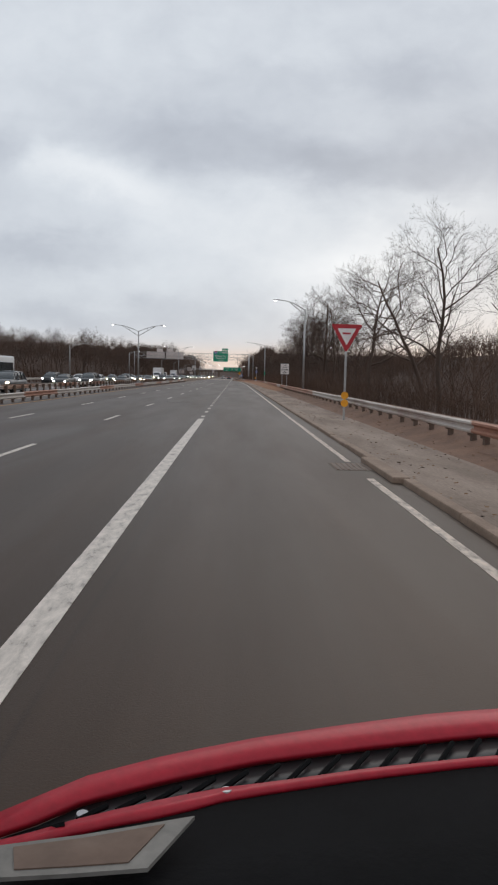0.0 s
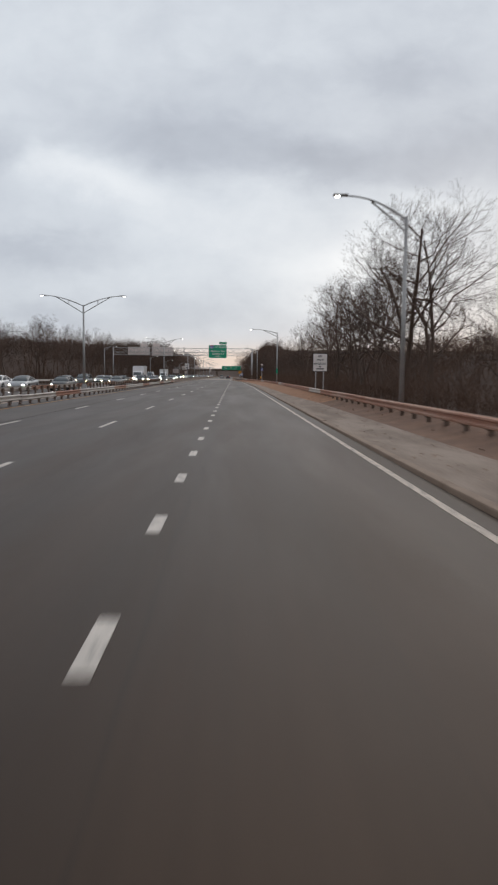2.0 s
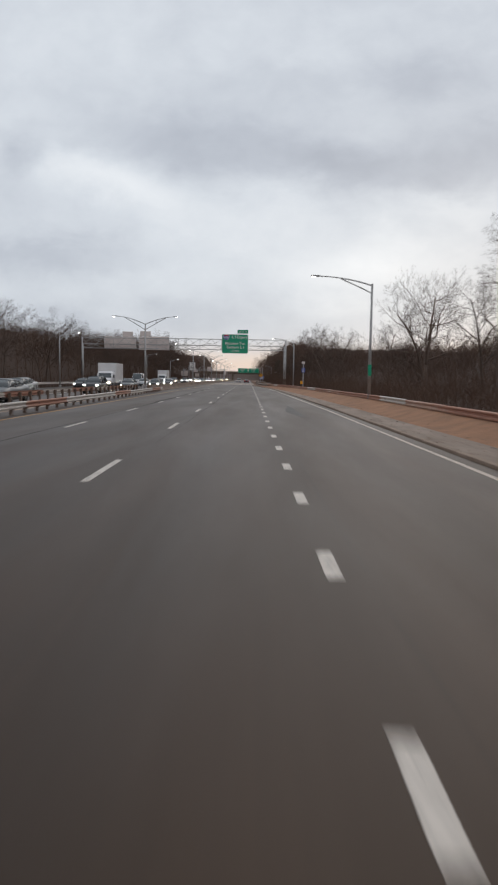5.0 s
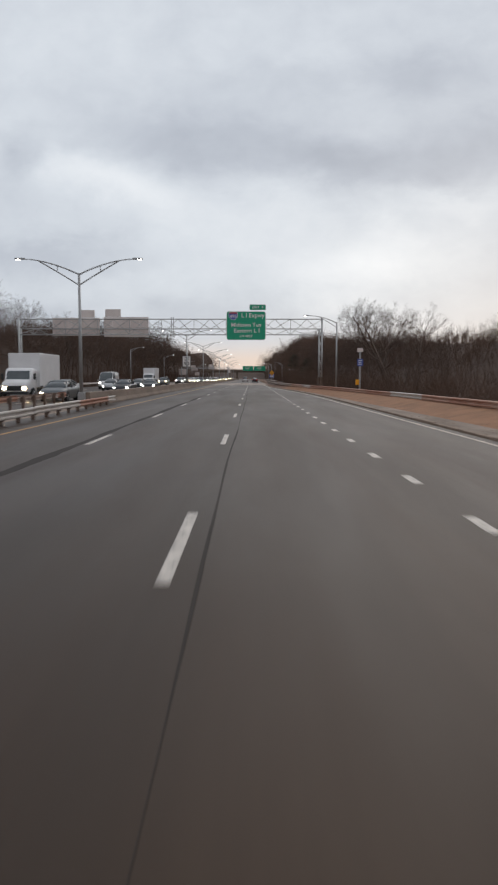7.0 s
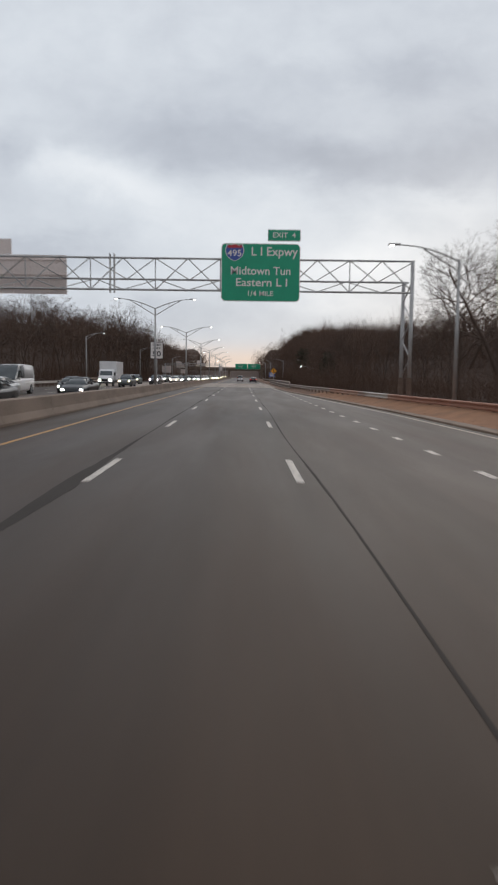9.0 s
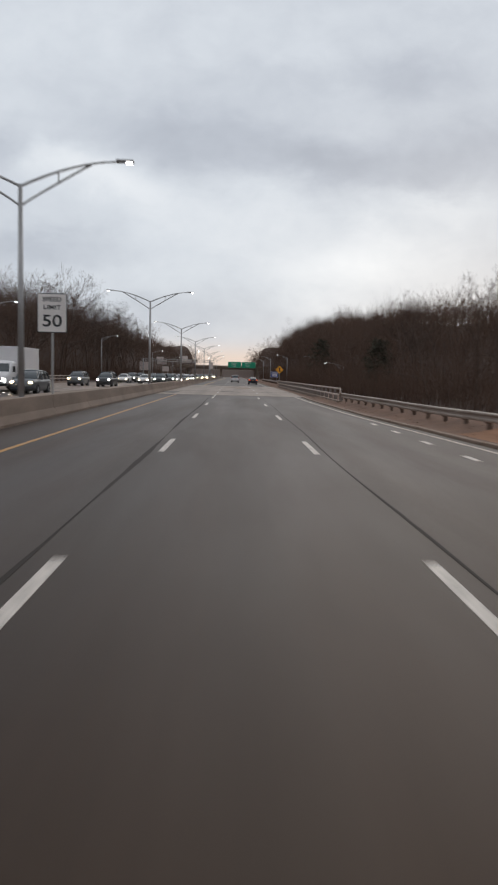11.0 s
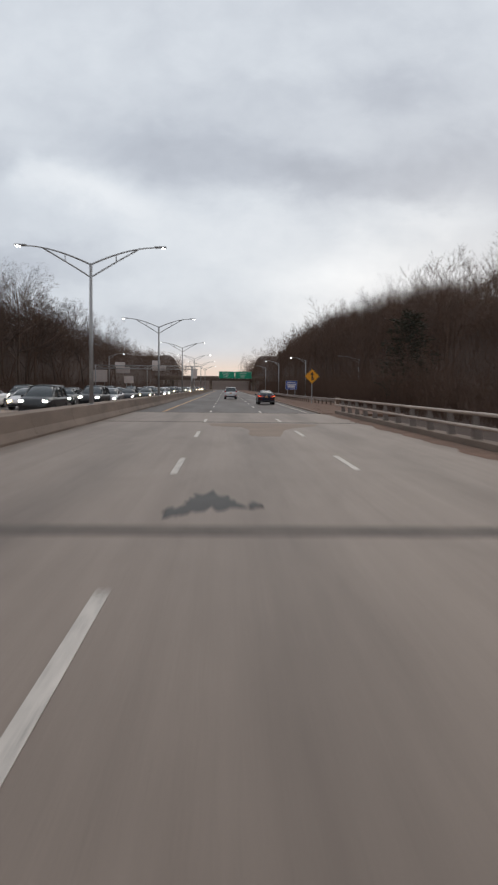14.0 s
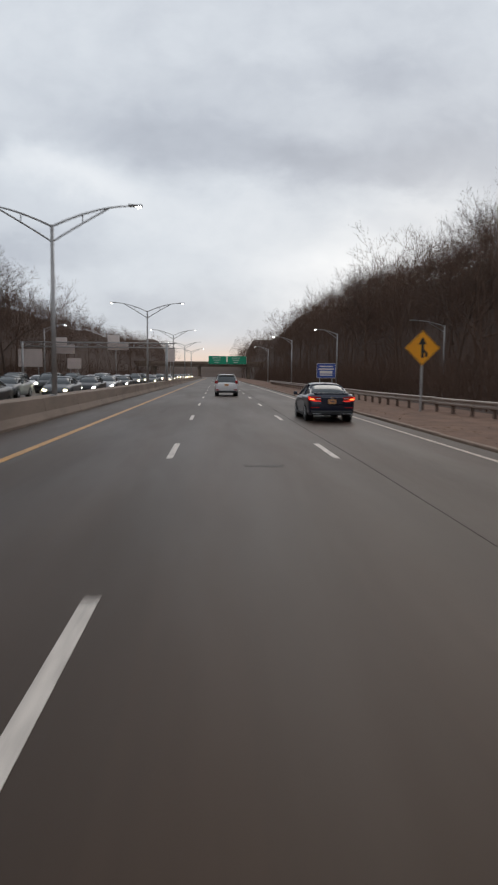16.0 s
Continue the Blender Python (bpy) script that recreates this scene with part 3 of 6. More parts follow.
blotch("tar_patch", -7.28, 305.0, 0.40, 0.85, M_DARKPATCH, "ragged dark tar patch on the concrete deck", 3, rough=0.34)
blotch("tar_patch", -7.78, 304.1, 0.17, 0.34, M_DARKPATCH, "small broken dark tar patch on the concrete deck", 8, 0.0105, 0.34)
blotch("tar_patch", -6.66, 304.7, 0.10, 0.24, M_DARKPATCH, "small broken dark tar patch on the concrete deck", 21, 0.0145, 0.34)
PATCH = [(-7.86, 327.7), (-7.68, 325.7), (-7.0, 325.4), (-6.42, 325.1), (-6.25, 324.2), (-6.17, 323.5), (-6.13, 322.4), (-6.17, 321.5), (-6.24, 320.6), (-6.2, 319.7), (-5.9, 319.35), (-5.15, 319.4),
         (-4.95, 321.0), (-4.75, 323.0), (-4.2, 324.6), (-3.2, 326.0), (-2.8, 327.6), (-4.2, 328.2), (-6.0, 328.3)]
tagged(new("road_patch", mesh_of(prism(bmesh.new(), PATCH, -0.02, 0.0075), "road_patch", M_PATCH)), "large brown asphalt repair on the concrete deck", "road patch", kind="structure")
blotch("tar_patch", -12.4, 296.0, 0.8, 2.2, M_DARKPATCH, "dark tar stain beside the barrier", 5)
blotch("tar_patch", -3.65, 44.5, 0.75, 0.16, M_DARKPATCH, "thin dark sealed crack across the lane", 13)
blotch("tar_patch", 0.3, 138.0, 0.28, 5.5, M_DARKPATCH, "long dark tar stain along the lane", 17, 0.004)


def tar_band(x, y0, y1, w, seed, label):
    """A long ragged strip of dark sealant beside a lane line."""
    bm = bmesh.new()
    rows = []
    n = int((y1 - y0) / 0.6)
    for k in range(n + 1):
        y = y0 + (y1 - y0) * k / n
        f = min(1.0, 6 * k / n, 6 * (n - k) / n) * min(1.3, max(0.12, 0.7 + 1.1 * noise.noise((y * 0.17, seed, 0.0)))) + 0.04
        c = x + 0.10 * noise.noise((y * 0.08, seed, 4.0))
        a, b = c - w * f * (0.5 + 0.2 * noise.noise((y * 1.1, seed, 7.0))), c + w * f * (0.5 + 0.2 * noise.noise((y * 1.3, seed, 9.0)))
        rows.append([bm.verts.new(p) for p in ((a, y, 0.003), (b, y, 0.003), (b, y, -0.02), (a, y, -0.02))])
    for r, q in zip(rows, rows[1:]):
        for k in range(4):
            bm.faces.new((r[k], r[(k + 1) % 4], q[(k + 1) % 4], q[k]))
    bm.faces.new(rows[0][::-1])
    bm.faces.new(rows[-1])
    bmesh.ops.recalc_face_normals(bm, faces=bm.faces)
    return tagged(new("tar_band", mesh_of(bm, "tar_band", M_SEAL)), label, "road patch", kind="structure")


tar_band(L2 - 0.22, 140, 206, 0.30, 2.0, "wide dark band of tar along the lane line")
tar_band(L2 - 0.28, 40, 146, 0.05, 6.0, "thin dark tar seam along the lane line")
tar_band(L2 - 0.28, 200, 288.6, 0.09, 7.0, "dark ragged tar seam along the lane line")
tar_band(L1 + 0.28, 118, 288.6, 0.044, 11.0, "thin dark tar seam between two lanes")
tar_band(L1 + 0.36, 344, 440, 0.036, 12.0, "thin broken tar seam between two lanes")
blotch("tar_patch", -6.2, 353.8, 0.35, 0.10, M_DARKPATCH, "small dark mark on the asphalt", 11)

# ---- lane markings ----
marks = thing("lane_markings", "worn white and yellow painted lane markings", "road markings", kind="structure")


def line_strip(name, fx, ys, w, mat, z=0.005):
    bm = bmesh.new()
    rows = [[bm.verts.new((fx(y) + s * w / 2, y, z)) for s in (-1, 1)] + [bm.verts.new((fx(y) + s * w / 2, y, -0.01)) for s in (1, -1)] for y in ys]
    for r, s in zip(rows, rows[1:]):
        for k in range(4):
            bm.faces.new((r[k], r[(k + 1) % 4], s[(k + 1) % 4], s[k]))
    bm.faces.new(rows[0][::-1])
    bm.faces.new(rows[-1])
    bmesh.ops.recalc_face_normals(bm, faces=bm.faces)
    ob = new(name, mesh_of(bm, name, mat))
    ob.parent = marks
    return ob


line_strip("edge_line", edge, [y for y in YS if y < 12.4], 0.125, M_EDGEPAINT)
line_strip("edge_line", edge, [14.4] + [y for y in YS if y > 15], 0.125, M_EDGEPAINT)
line_strip("edge_line", lambda y: edge(y), [DECK_B + 1] + list(range(346, 770, 16)), 0.125, M_EDGEPAINT)
line_strip("edge_line_yellow", lambda y: YEL, [y for y in YS] , 0.13, M_YELLOW)
line_strip("edge_line_yellow", lambda y: YEL + 0.06, list(range(343, 660, 8)), 0.19, M_YELLOW)
GORE_END = 27.9
line_strip("solid_lane_line", lambda y: L0, [-30 + 4 * k for k in range(14)] + [GORE_END], 0.24, M_WHITE)
dot = mesh_of(B(-0.075, 0.075, -0.46, 0.46, -0.01, 0.005), "dotted_lane_dash", M_WHITE)
k = 8
while 0.22 + 3.658 * k < 257:
    y = 0.22 + 3.658 * k
    ob = new("dotted_lane_dash", dot)
    ob.parent = marks
    ob.location = (L0, y, 0)
    k += 1
dash = mesh_of(B(-0.065, 0.065, -1.525, 1.525, -0.01, 0.005), "lane_dash", M_WHITE)
for xx, ph in ((L1, 3.06), (L2, 2.97)):
    for k in range(-3, 54):
        y = ph + 12.192 * k
        if DECK_A < y < DECK_B:
            continue
        ob = new("lane_dash", dash)
        ob.parent = marks
        ob.location = (xx, y, 0.003 if DECK_A < y < DECK_B else 0.0)
for xx, off in ((L1 + 0.35, 0.9), (L2, 0.0)):
    for y in (298.8, 309.9, 320.2, 330.7):
        ob = new("lane_dash", dash)
        ob.parent = marks
        ob.location = (xx, y + off, 0.004)
ob = new("lane_dash", dash)
ob.parent = marks
ob.location = (L2, 288.8, 0.007)
for xx in (-19.0, -22.7, -26.4):
    for k in range(0, 50):
        ob = new("lane_dash", dash)
        ob.parent = marks
        ob.location = (xx, 6.0 + 12.192 * k, 0.003)
line_strip("edge_line_yellow", lambda y: -15.9, list(range(-40, 660, 20)), 0.13, M_YELLOW, 0.009)

# ---- guardrails, barrier, bridge rails ----
WBEAM = [(0.0, -0.155), (-0.075, -0.125), (-0.08, -0.075), (-0.01, -0.03), (-0.01, 0.03), (-0.08, 0.075), (-0.075, 0.125), (0.0, 0.155),
         (0.006, 0.15), (-0.068, 0.118), (-0.072, 0.078), (-0.002, 0.033), (-0.002, -0.033), (-0.072, -0.078), (-0.068, -0.118), (0.006, -0.15)]


def guardrail(name, table, y0, y1, height, mats, label, side=1, length=7.6, drop=0.0, wooden=False):
    """A W-beam rail of overlapping panels on posts; side: +1 stands right of the road."""
    top = thing(name, label, "guardrail", kind="structure")
    y, n = y0, 0
    rng = random.Random(int(y0) + 7)
    while y < y1 - 0.5:
        e = min(y + length, y1)
        dz = rng.uniform(-0.02, 0.02)
        path = [(lerp(v, table) + rng.uniform(-0.015, 0.015), v, height + dz - drop) for v in np.linspace(y, e + 0.12, 4)]
        prof = [(o * side, h) for o, h in WBEAM]
        part("rail_panel", sweep(bmesh.new(), prof, path), mats[n % len(mats)], top)
        y, n = e, n + 1
    post = mesh_of(box(B(-0.06, 0.06, -0.075, 0.075, -0.5, height + 0.1), -0.13, -0.05, -0.07, 0.07, height - 0.2, height + 0.06), "rail_post", M_POST)
    y = y0 + 0.4
    while y < y1:
        ob = new("rail_post", post)
        ob.parent = top
        ob.matrix_basis = pose(lerp(y, table) + side * 0.14, y, -drop + rng.uniform(-0.02, 0.02), rng.uniform(-1.5, 1.5), rng.uniform(-1.5, 1.5), 0 if side > 0 else 180)
        y += 1.9
    return top


guardrail("guardrail", RAIL_R, -20, 17.0, 0.58, [M_RUSTRAIL], "rusty orange-brown steel W-beam guardrail on posts")
guardrail("guardrail", RAIL_R, 17.0, 53.0, 0.58, [M_RAIL], "pale weathered steel W-beam guardrail on posts")
guardrail("guardrail", RAIL_R, 53.0, 246.0, 0.58, [M_RUSTRAIL] * 5 + [M_RAIL], "rusted and dented steel W-beam guardrail on posts")
guardrail("guardrail", RAIL_R, 246.0, 276.2, 0.58, [M_TANRAIL], "tan weathered W-beam guardrail before the bridge")
guardrail("guardrail", [(-40, -11.95), (120, -12.0), (187, -12.65)], -20, 187.3, 0.50, [M_RAIL, M_RAIL, M_RUSTRAIL], "grey steel W-beam guardrail along the median", -1, drop=0.12)
guardrail("guardrail", [(-40, -15.6), (200, -15.6)], -20, 187.0, 0.62, [M_RAIL, M_RUSTRAIL], "weathered steel guardrail facing the oncoming traffic", 1)
guardrail("guardrail", [(364, 4.2), (371, 3.4), (380, 2.7), (392, 2.45), (470, 2.6)], 366, 470, 0.58, [M_TANRAIL], "tan weathered guardrail with a flared end beyond the bridge")
guardrail("guardrail", [(-60, -31.6), (640, -31.6)], 20, 289, 0.58, [M_RAIL], "grey guardrail on the far side of the oncoming road", -1)
terminal = thing("guardrail_end", "blunt weathered end block of the guardrail", "guardrail end", at=pose(4.05, 365.4, 0))
part("end_block", B(-0.18, 0.18, -0.35, 0.35, 0.0, 0.85, bev=0.04), M_KERB, terminal)


def jersey(name, x, y0, y1, label, top_h=0.80, mat=None):
    top = thing(name, label, "barrier", kind="structure")
    prof = [(-0.30, -0.1), (-0.30, 0.08), (-0.16, 0.32), (-0.085, top_h - 0.02), (-0.065, top_h), (0.065, top_h), (0.085, top_h - 0.02), (0.16, 0.32), (0.30, 0.08), (0.30, -0.1)]
    y = y0
    while y < y1:
        e = min(y + 6.1, y1)
        part("barrier_block", sweep(bmesh.new(), prof, [(x, y + 0.012, 0), (x, e - 0.012, 0)]), mat or M_BARRIER, top)
        y = e
    return top


jersey("median_barrier", -13.42, 183.5, 650, "long stained concrete median barrier")
cap = sweep(bmesh.new(), [(-0.9, 0), (-0.9, 0.62), (0.9, 0.62), (0.9, 0)], [(-14.65, 192, 0), (-14.65, 650, 0)])
tagged(new("median_fill", mesh_of(cap, "median_fill", M_BARRIER)), "raised concrete strip behind the median barrier", "median", kind="structure")


def bridge_rail(x, y0, y1, face, label):
    """Two tubes carried in front of tapered posts on a low kerb, joined by a bend at each end."""
    top = thing("bridge_railing", label, "railing", kind="structure")
    part("base_kerb", B(x - 0.16, x + 0.34, y0, y1, -0.3, 0.22, bev=0.03), M_BARRIER, top, "weathered concrete base kerb")
    rx = x - 0.10 * face
    for z in (1.00, 0.60):
        part("rail_tube", tube(bmesh.new(), [(rx, y0, z), (rx, (y0 + y1) / 2, z), (rx, y1, z)], 0.056, 10), M_BRIDGERAIL, top, smooth=True)
    for y, d in ((y0, -1), (y1, 1)):
        bend = [(rx, y + d * 0.32 * math.sin(math.pi * k / 8), 0.80 + 0.20 * math.cos(math.pi * k / 8)) for k in range(9)]
        part("end_bend", tube(bmesh.new(), bend, 0.056, 10), M_BRIDGERAIL, top, smooth=True)
    post = mesh_of(plate(bmesh.new(), [(-0.02, 0.2), (0.24, 0.2), (0.10, 0.98), (-0.02, 1.02)], -0.065, 0.065), "railing_post", M_BRIDGEPOST)
    y = y0 + 0.6
    while y < y1:
        ob = new("railing_post", post)
        ob.parent = top
        ob.matrix_basis = pose(x - 0.02 * face, y, 0, 0, 0, 0 if face > 0 else 180)
        y += 2.45
    return top


bm = bmesh.new()
rows = [[bm.verts.new((x, y, z)) for x, z in ((-0.55 - 0.45 * noise.noise((y * 0.35, 1.0, 0.0)) - 0.2 * noise.noise((y * 1.7, 4.0, 0.0)), 0.006), (-0.2, 0.02), (0.13, 0.05), (0.13, -0.02))] for y in [DECK_A + 0.3 + 0.5 * k for k in range(105)]]
for r0, r1 in zip(rows, rows[1:]):
    for k in range(3):
        bm.faces.new((r0[k], r0[k + 1], r1[k + 1], r1[k]))
tagged(new("leaf_drift", mesh_of(bm, "leaf_drift", M_DIRT, True)), "drift of brown leaves and dirt along the bridge railing", "dirt", kind="structure")
bridge_rail(0.42, 276.0, 342.3, 1, "two-bar metal bridge railing on a concrete kerb")
bridge_rail(-31.3, 287.0, 344.0, -1, "two-bar metal railing on the far side of the bridge")
# ---- street lamps ----


def luminaire(parent, x, z, side, lit=True):
    h = part("lamp_head", box(bmesh.new(), min(x, x + side * 0.62), max(x, x + side * 0.62), -0.12, 0.12, z - 0.02, z + 0.07, bev=0.025), M_LAMPDIM, parent, "flat grey lamp head")
    if lit:
        part("lens", box(bmesh.new(), min(x + side * 0.34, x + side * 0.56), max(x + side * 0.34, x + side * 0.56), -0.08, 0.08, z - 0.065, z - 0.018, bev=0.02), M_LAMP, h, "lit white lens")


def twin_lamp(x, y, base=0.6, top=8.05, tip=9.02, reach=3.35):
    ob = thing("twin_street_lamp", "tall metal street lamp with two upswept arms, lit", "street lamp", "lamps along the median", at=pose(x, y, 0))
    bm = rod(bmesh.new(), (0, 0, base - 0.6), (0, 0, top + 0.12), 0.125, 0.075, 12)
    part("pole", bm, M_POLE, ob, smooth=True)
    part("base", B(-0.2, 0.2, -0.2, 0.2, base - 0.6, base + 0.12, bev=0.03), M_POLE, ob)
    for s in (-1, 1):
        up = [(s * reach * k / 9, 0, top + 0.05 + (tip - top - 0.05) * (1 - (1 - k / 9) ** 1.7)) for k in range(10)]
        lo = [(s * reach * 0.74 * k / 7, 0, top - 0.62 + (tip - 0.12 - top + 0.62) * (k / 7) ** 0.95) for k in range(8)]
        a = part("arm", tube(bmesh.new(), up, [0.05 - 0.002 * k for k in range(10)], 7), M_POLE, ob, smooth=True)
        part("lower_strut", tube(bmesh.new(), lo, 0.04, 6), M_POLE, a, smooth=True)
        part("strut_tie", rod(bmesh.new(), (s * reach * 0.4, 0, lo[4][2] - 0.02), (s * reach * 0.4, 0, up[4][2]), 0.025, n=5), M_POLE, a)
        luminaire(ob, s * reach, tip, s)
    return ob


for x, y, tp in ((-14.4, 107.1, 7.9), (-14.7, 187.2, 8.0), (-14.2, 255.7, 8.05), (-14.35, 295.9, 8.1), (-14.25, 333.0, 8.0), (-14.4, 373.1, 8.05), (-14.6, 419.0, 8.3), (-14.6, 466.0, 8.3), (-14.6, 512.0, 8.3), (-14.6, 556.0, 8.3)):
    twin_lamp(x, y, 0.6, tp, tp + 0.98)


def side_lamp(x, y, top, tip, reach, side=-1, lit=True, base=-0.2, tag=False):
    ob = thing("street_lamp", "tall metal roadside lamp with a braced curved arm, lit" if lit else "metal roadside lamp with a curved arm, unlit", "street lamp", "lamps along the roadside", at=pose(x, y, 0))
    part("pole", rod(bmesh.new(), (0, 0, base), (0, 0, top + 0.1), 0.115, 0.07, 12), M_POLE, ob, smooth=True)
    part("base", B(-0.17, 0.17, -0.17, 0.17, base, base + 0.5, bev=0.03), M_POLE, ob)
    up = [(side * reach * k / 9, 0, top - 0.02 + (tip - top + 0.02) * (1 - (1 - k / 9) ** 1.9)) for k in range(10)]
    lo = [(side * reach * 0.6 * k / 6, 0, top - 0.55 + (up[5][2] - top + 0.52) * (k / 6) ** 0.9) for k in range(7)]
    a = part("arm", tube(bmesh.new(), up, [0.05 - 0.002 * k for k in range(10)], 7), M_POLE, ob, smooth=True)
    part("lower_strut", tube(bmesh.new(), lo, 0.038, 6), M_POLE, a, smooth=True)
    luminaire(ob, side * reach, tip, side, lit)
    if tag:
        part("pole_tag", rod(bmesh.new(), (0, 0, 2.0), (0, 0, 2.75), 0.125, n=12), M_GREEN, ob, "green marker band on the pole")
    return ob


side_lamp(6.7, 69.9, 8.2, 9.1, 2.45)
side_lamp(6.15, 148.5, 8.05, 8.6, 3.5, tag=True)
side_lamp(5.6, 223.0, 7.75, 8.55, 3.1)
side_lamp(13.5, 405.0, 6.2, 6.7, 2.6, lit=False)
side_lamp(8.4, 328.0, 3.2, 3.7, 2.0)
side_lamp(8.3, 432.0, 6.9, 7.5, 2.4)
side_lamp(4.6, 452.0, 7.0, 7.6, 2.4)
side_lamp(4.4, 500.0, 7.3, 7.9, 2.4)
for y in (50, 130, 208, 300, 360, 440, 510):
    side_lamp(-30.6 if y != 130 else -29.8, y, 6.4 if y < 200 else 7.6, 6.9 if y < 200 else 8.2, 2.4, side=1, lit=y != 130)

# ---- overhead sign gantries ----


def truss(parent, x0, x1, z0, z1, y0, y1, bay, r=0.065, rb=0.036):
    """A box truss of four chords with zigzag bracing."""
    for y in (y0, y1):
        for z in (z0, z1):
            part("chord", rod(bmesh.new(), (x0, y, z), (x1, y, z), r, n=8), M_GALV, parent, smooth=True)
    n = max(2, round((x1 - x0) / bay))
    for k in range(n):
        a, b = x0 + (x1 - x0) * k / n, x0 + (x1 - x0) * (k + 1) / n
        for y in (y0, y1):
            bm = bmesh.new()
            flip = (k + (y == y1)) % 2
            rod(bm, (a, y, z0 if flip else z1), (b, y, z1 if flip else z0), rb, n=5)
            if k % 2 == 0:
                rod(bm, (a, y, z0), (a, y, z1), rb, n=5)
            part("brace", bm, M_GALV, parent)
        for z in (z0, z1):
            part("cross_brace", rod(bmesh.new(), (a, y0, z), (b if k % 2 else a, y1, z), rb * 0.9, n=5), M_GALV, parent)


def gantry_leg(parent, x, y0, y1, top, low, back_top=None):
    ends = ((x + 0.2, y0), (x, y1))
    for a, y in ends:
        part("leg", rod(bmesh.new(), (a, y, -0.3), (a, y, back_top if back_top and y == y1 else top), 0.115, n=10), M_GALV, parent, smooth=True)
    z = low
    k = 0
    while z < (back_top or top) - 1.0:
        (xa, ya), (xb, yb) = ends if k % 2 else ends[::-1]
        part("leg_brace", rod(bmesh.new(), (xa, ya, z), (xb, yb, z + 1.15), 0.04, n=5), M_GALV, parent)
        z += 1.15
        k += 1


def tri_truss(parent, x0, x1, z0, zm, z1, y0, y1, bay, r=0.06, rb=0.034):
    """A truss of two chords in front and one between their heights behind, with zigzag bracing."""
    for y, z in ((y0, z0), (y0, z1), (y1, zm)):
        part("chord", rod(bmesh.new(), (x0, y, z), (x1, y, z), r, n=8), M_GALV, parent, smooth=True)
    n = max(2, round((x1 - x0) / bay))
    for k in range(n):
        a, b = x0 + (x1 - x0) * k / n, x0 + (x1 - x0) * (k + 1) / n
        up = k % 2
        bm = rod(bmesh.new(), (a, y0, z0 if up else z1), (b, y0, z1 if up else z0), rb, n=5)
        if up:
            rod(bm, (a, y0, z0), (a, y0, z1), rb, n=5)
        part("brace", bm, M_GALV, parent)
        part("cross_brace", rod(bmesh.new(), (a, y0 if up else y1, z1 if up else zm), (b, y1 if up else y0, zm if up else z1), rb * 0.9, n=5), M_GALV, parent)
        part("cross_brace", rod(bmesh.new(), (a, y1 if up else y0, zm if up else z0), (b, y0 if up else y1, z0 if up else zm), rb * 0.9, n=5), M_GALV, parent)


gantry = thing("sign_gantry", "galvanised steel truss gantry spanning both carriageways", "sign gantry")
tri_truss(gantry, -32.2, 4.6, 6.76, 7.55, 8.62, 228.7, 230.1, 1.95)
for x in (4.3, -32.2):
    gantry_leg(gantry, x, 228.7, 230.1, 8.65, 1.7, 7.6)
    for a, y in ((x + 0.2, 228.7), (x, 230.1)):
        part("leg_base", rod(bmesh.new(), (a, y, -0.3), (a, y, 1.7), 0.15, n=10), M_POST, gantry, "dark rusty leg base")
for x in (-13.6,):
    for dx in (0.0, 0.25):
        part("splice_plate", B(x + dx - 0.03, x + dx + 0.03, 228.55, 228.85, 6.55, 8.85), M_GALV, gantry)


def rounded(x0, x1, z0, z1, r, n=5):
    pts = []
    for cx, cz, a0 in ((x1 - r, z1 - r, 0), (x0 + r, z1 - r, 90), (x0 + r, z0 + r, 180), (x1 - r, z0 + r, 270)):
        for k in range(n + 1):
            a = radians(a0 + 90 * k / n)
            pts.append((cx + r * math.cos(a), cz + r * math.sin(a)))
    return pts


def board(parent, name, x0, x1, z0, z1, face, rim, r=0.12, bw=0.05, y=0.0, label=""):
    """A sign panel: a rim-coloured plate with a slightly proud face."""
    p = part(name, plate(bmesh.new(), rounded(x0, x1, z0, z1, r), y, y + 0.05), rim, parent, label)
    part("panel_face", plate(bmesh.new(), rounded(x0 + bw, x1 - bw, z0 + bw, z1 - bw, max(0.01, r - bw)), y - 0.006, y + 0.01), face, p)
    return p


exit_sign = thing("exit_sign", "large green overhead exit sign with white lettering", "road sign", at=pose(0, 228.45, 0))
board(exit_sign, "sign_panel", -6.97, -2.27, 6.12, 9.52, M_GREEN, M_SIGNWHITE, 0.28, 0.045)
board(exit_sign, "exit_tab", -4.22, -2.27, 9.66, 10.34, M_GREEN, M_SIGNWHITE, 0.06, 0.035)
lettering("EXIT  4", 0.42, M_SIGNWHITE, exit_sign, (-3.25, -0.014, 10.0), width=1.35)
lettering("L I Expwy", 0.72, M_SIGNWHITE, exit_sign, (-3.82, -0.014, 9.03), width=2.75)
lettering("Midtown Tun", 0.66, M_SIGNWHITE, exit_sign, (-4.62, -0.014, 7.90), width=3.55)
lettering("Eastern L I", 0.66, M_SIGNWHITE, exit_sign, (-4.55, -0.014, 7.22), width=3.05)
lettering("1/4", 0.42, M_SIGNWHITE, exit_sign, (-5.15, -0.014, 6.58), width=0.5)
lettering("MILE", 0.40, M_SIGNWHITE, exit_sign, (-4.28, -0.014, 6.58), width=0.82)
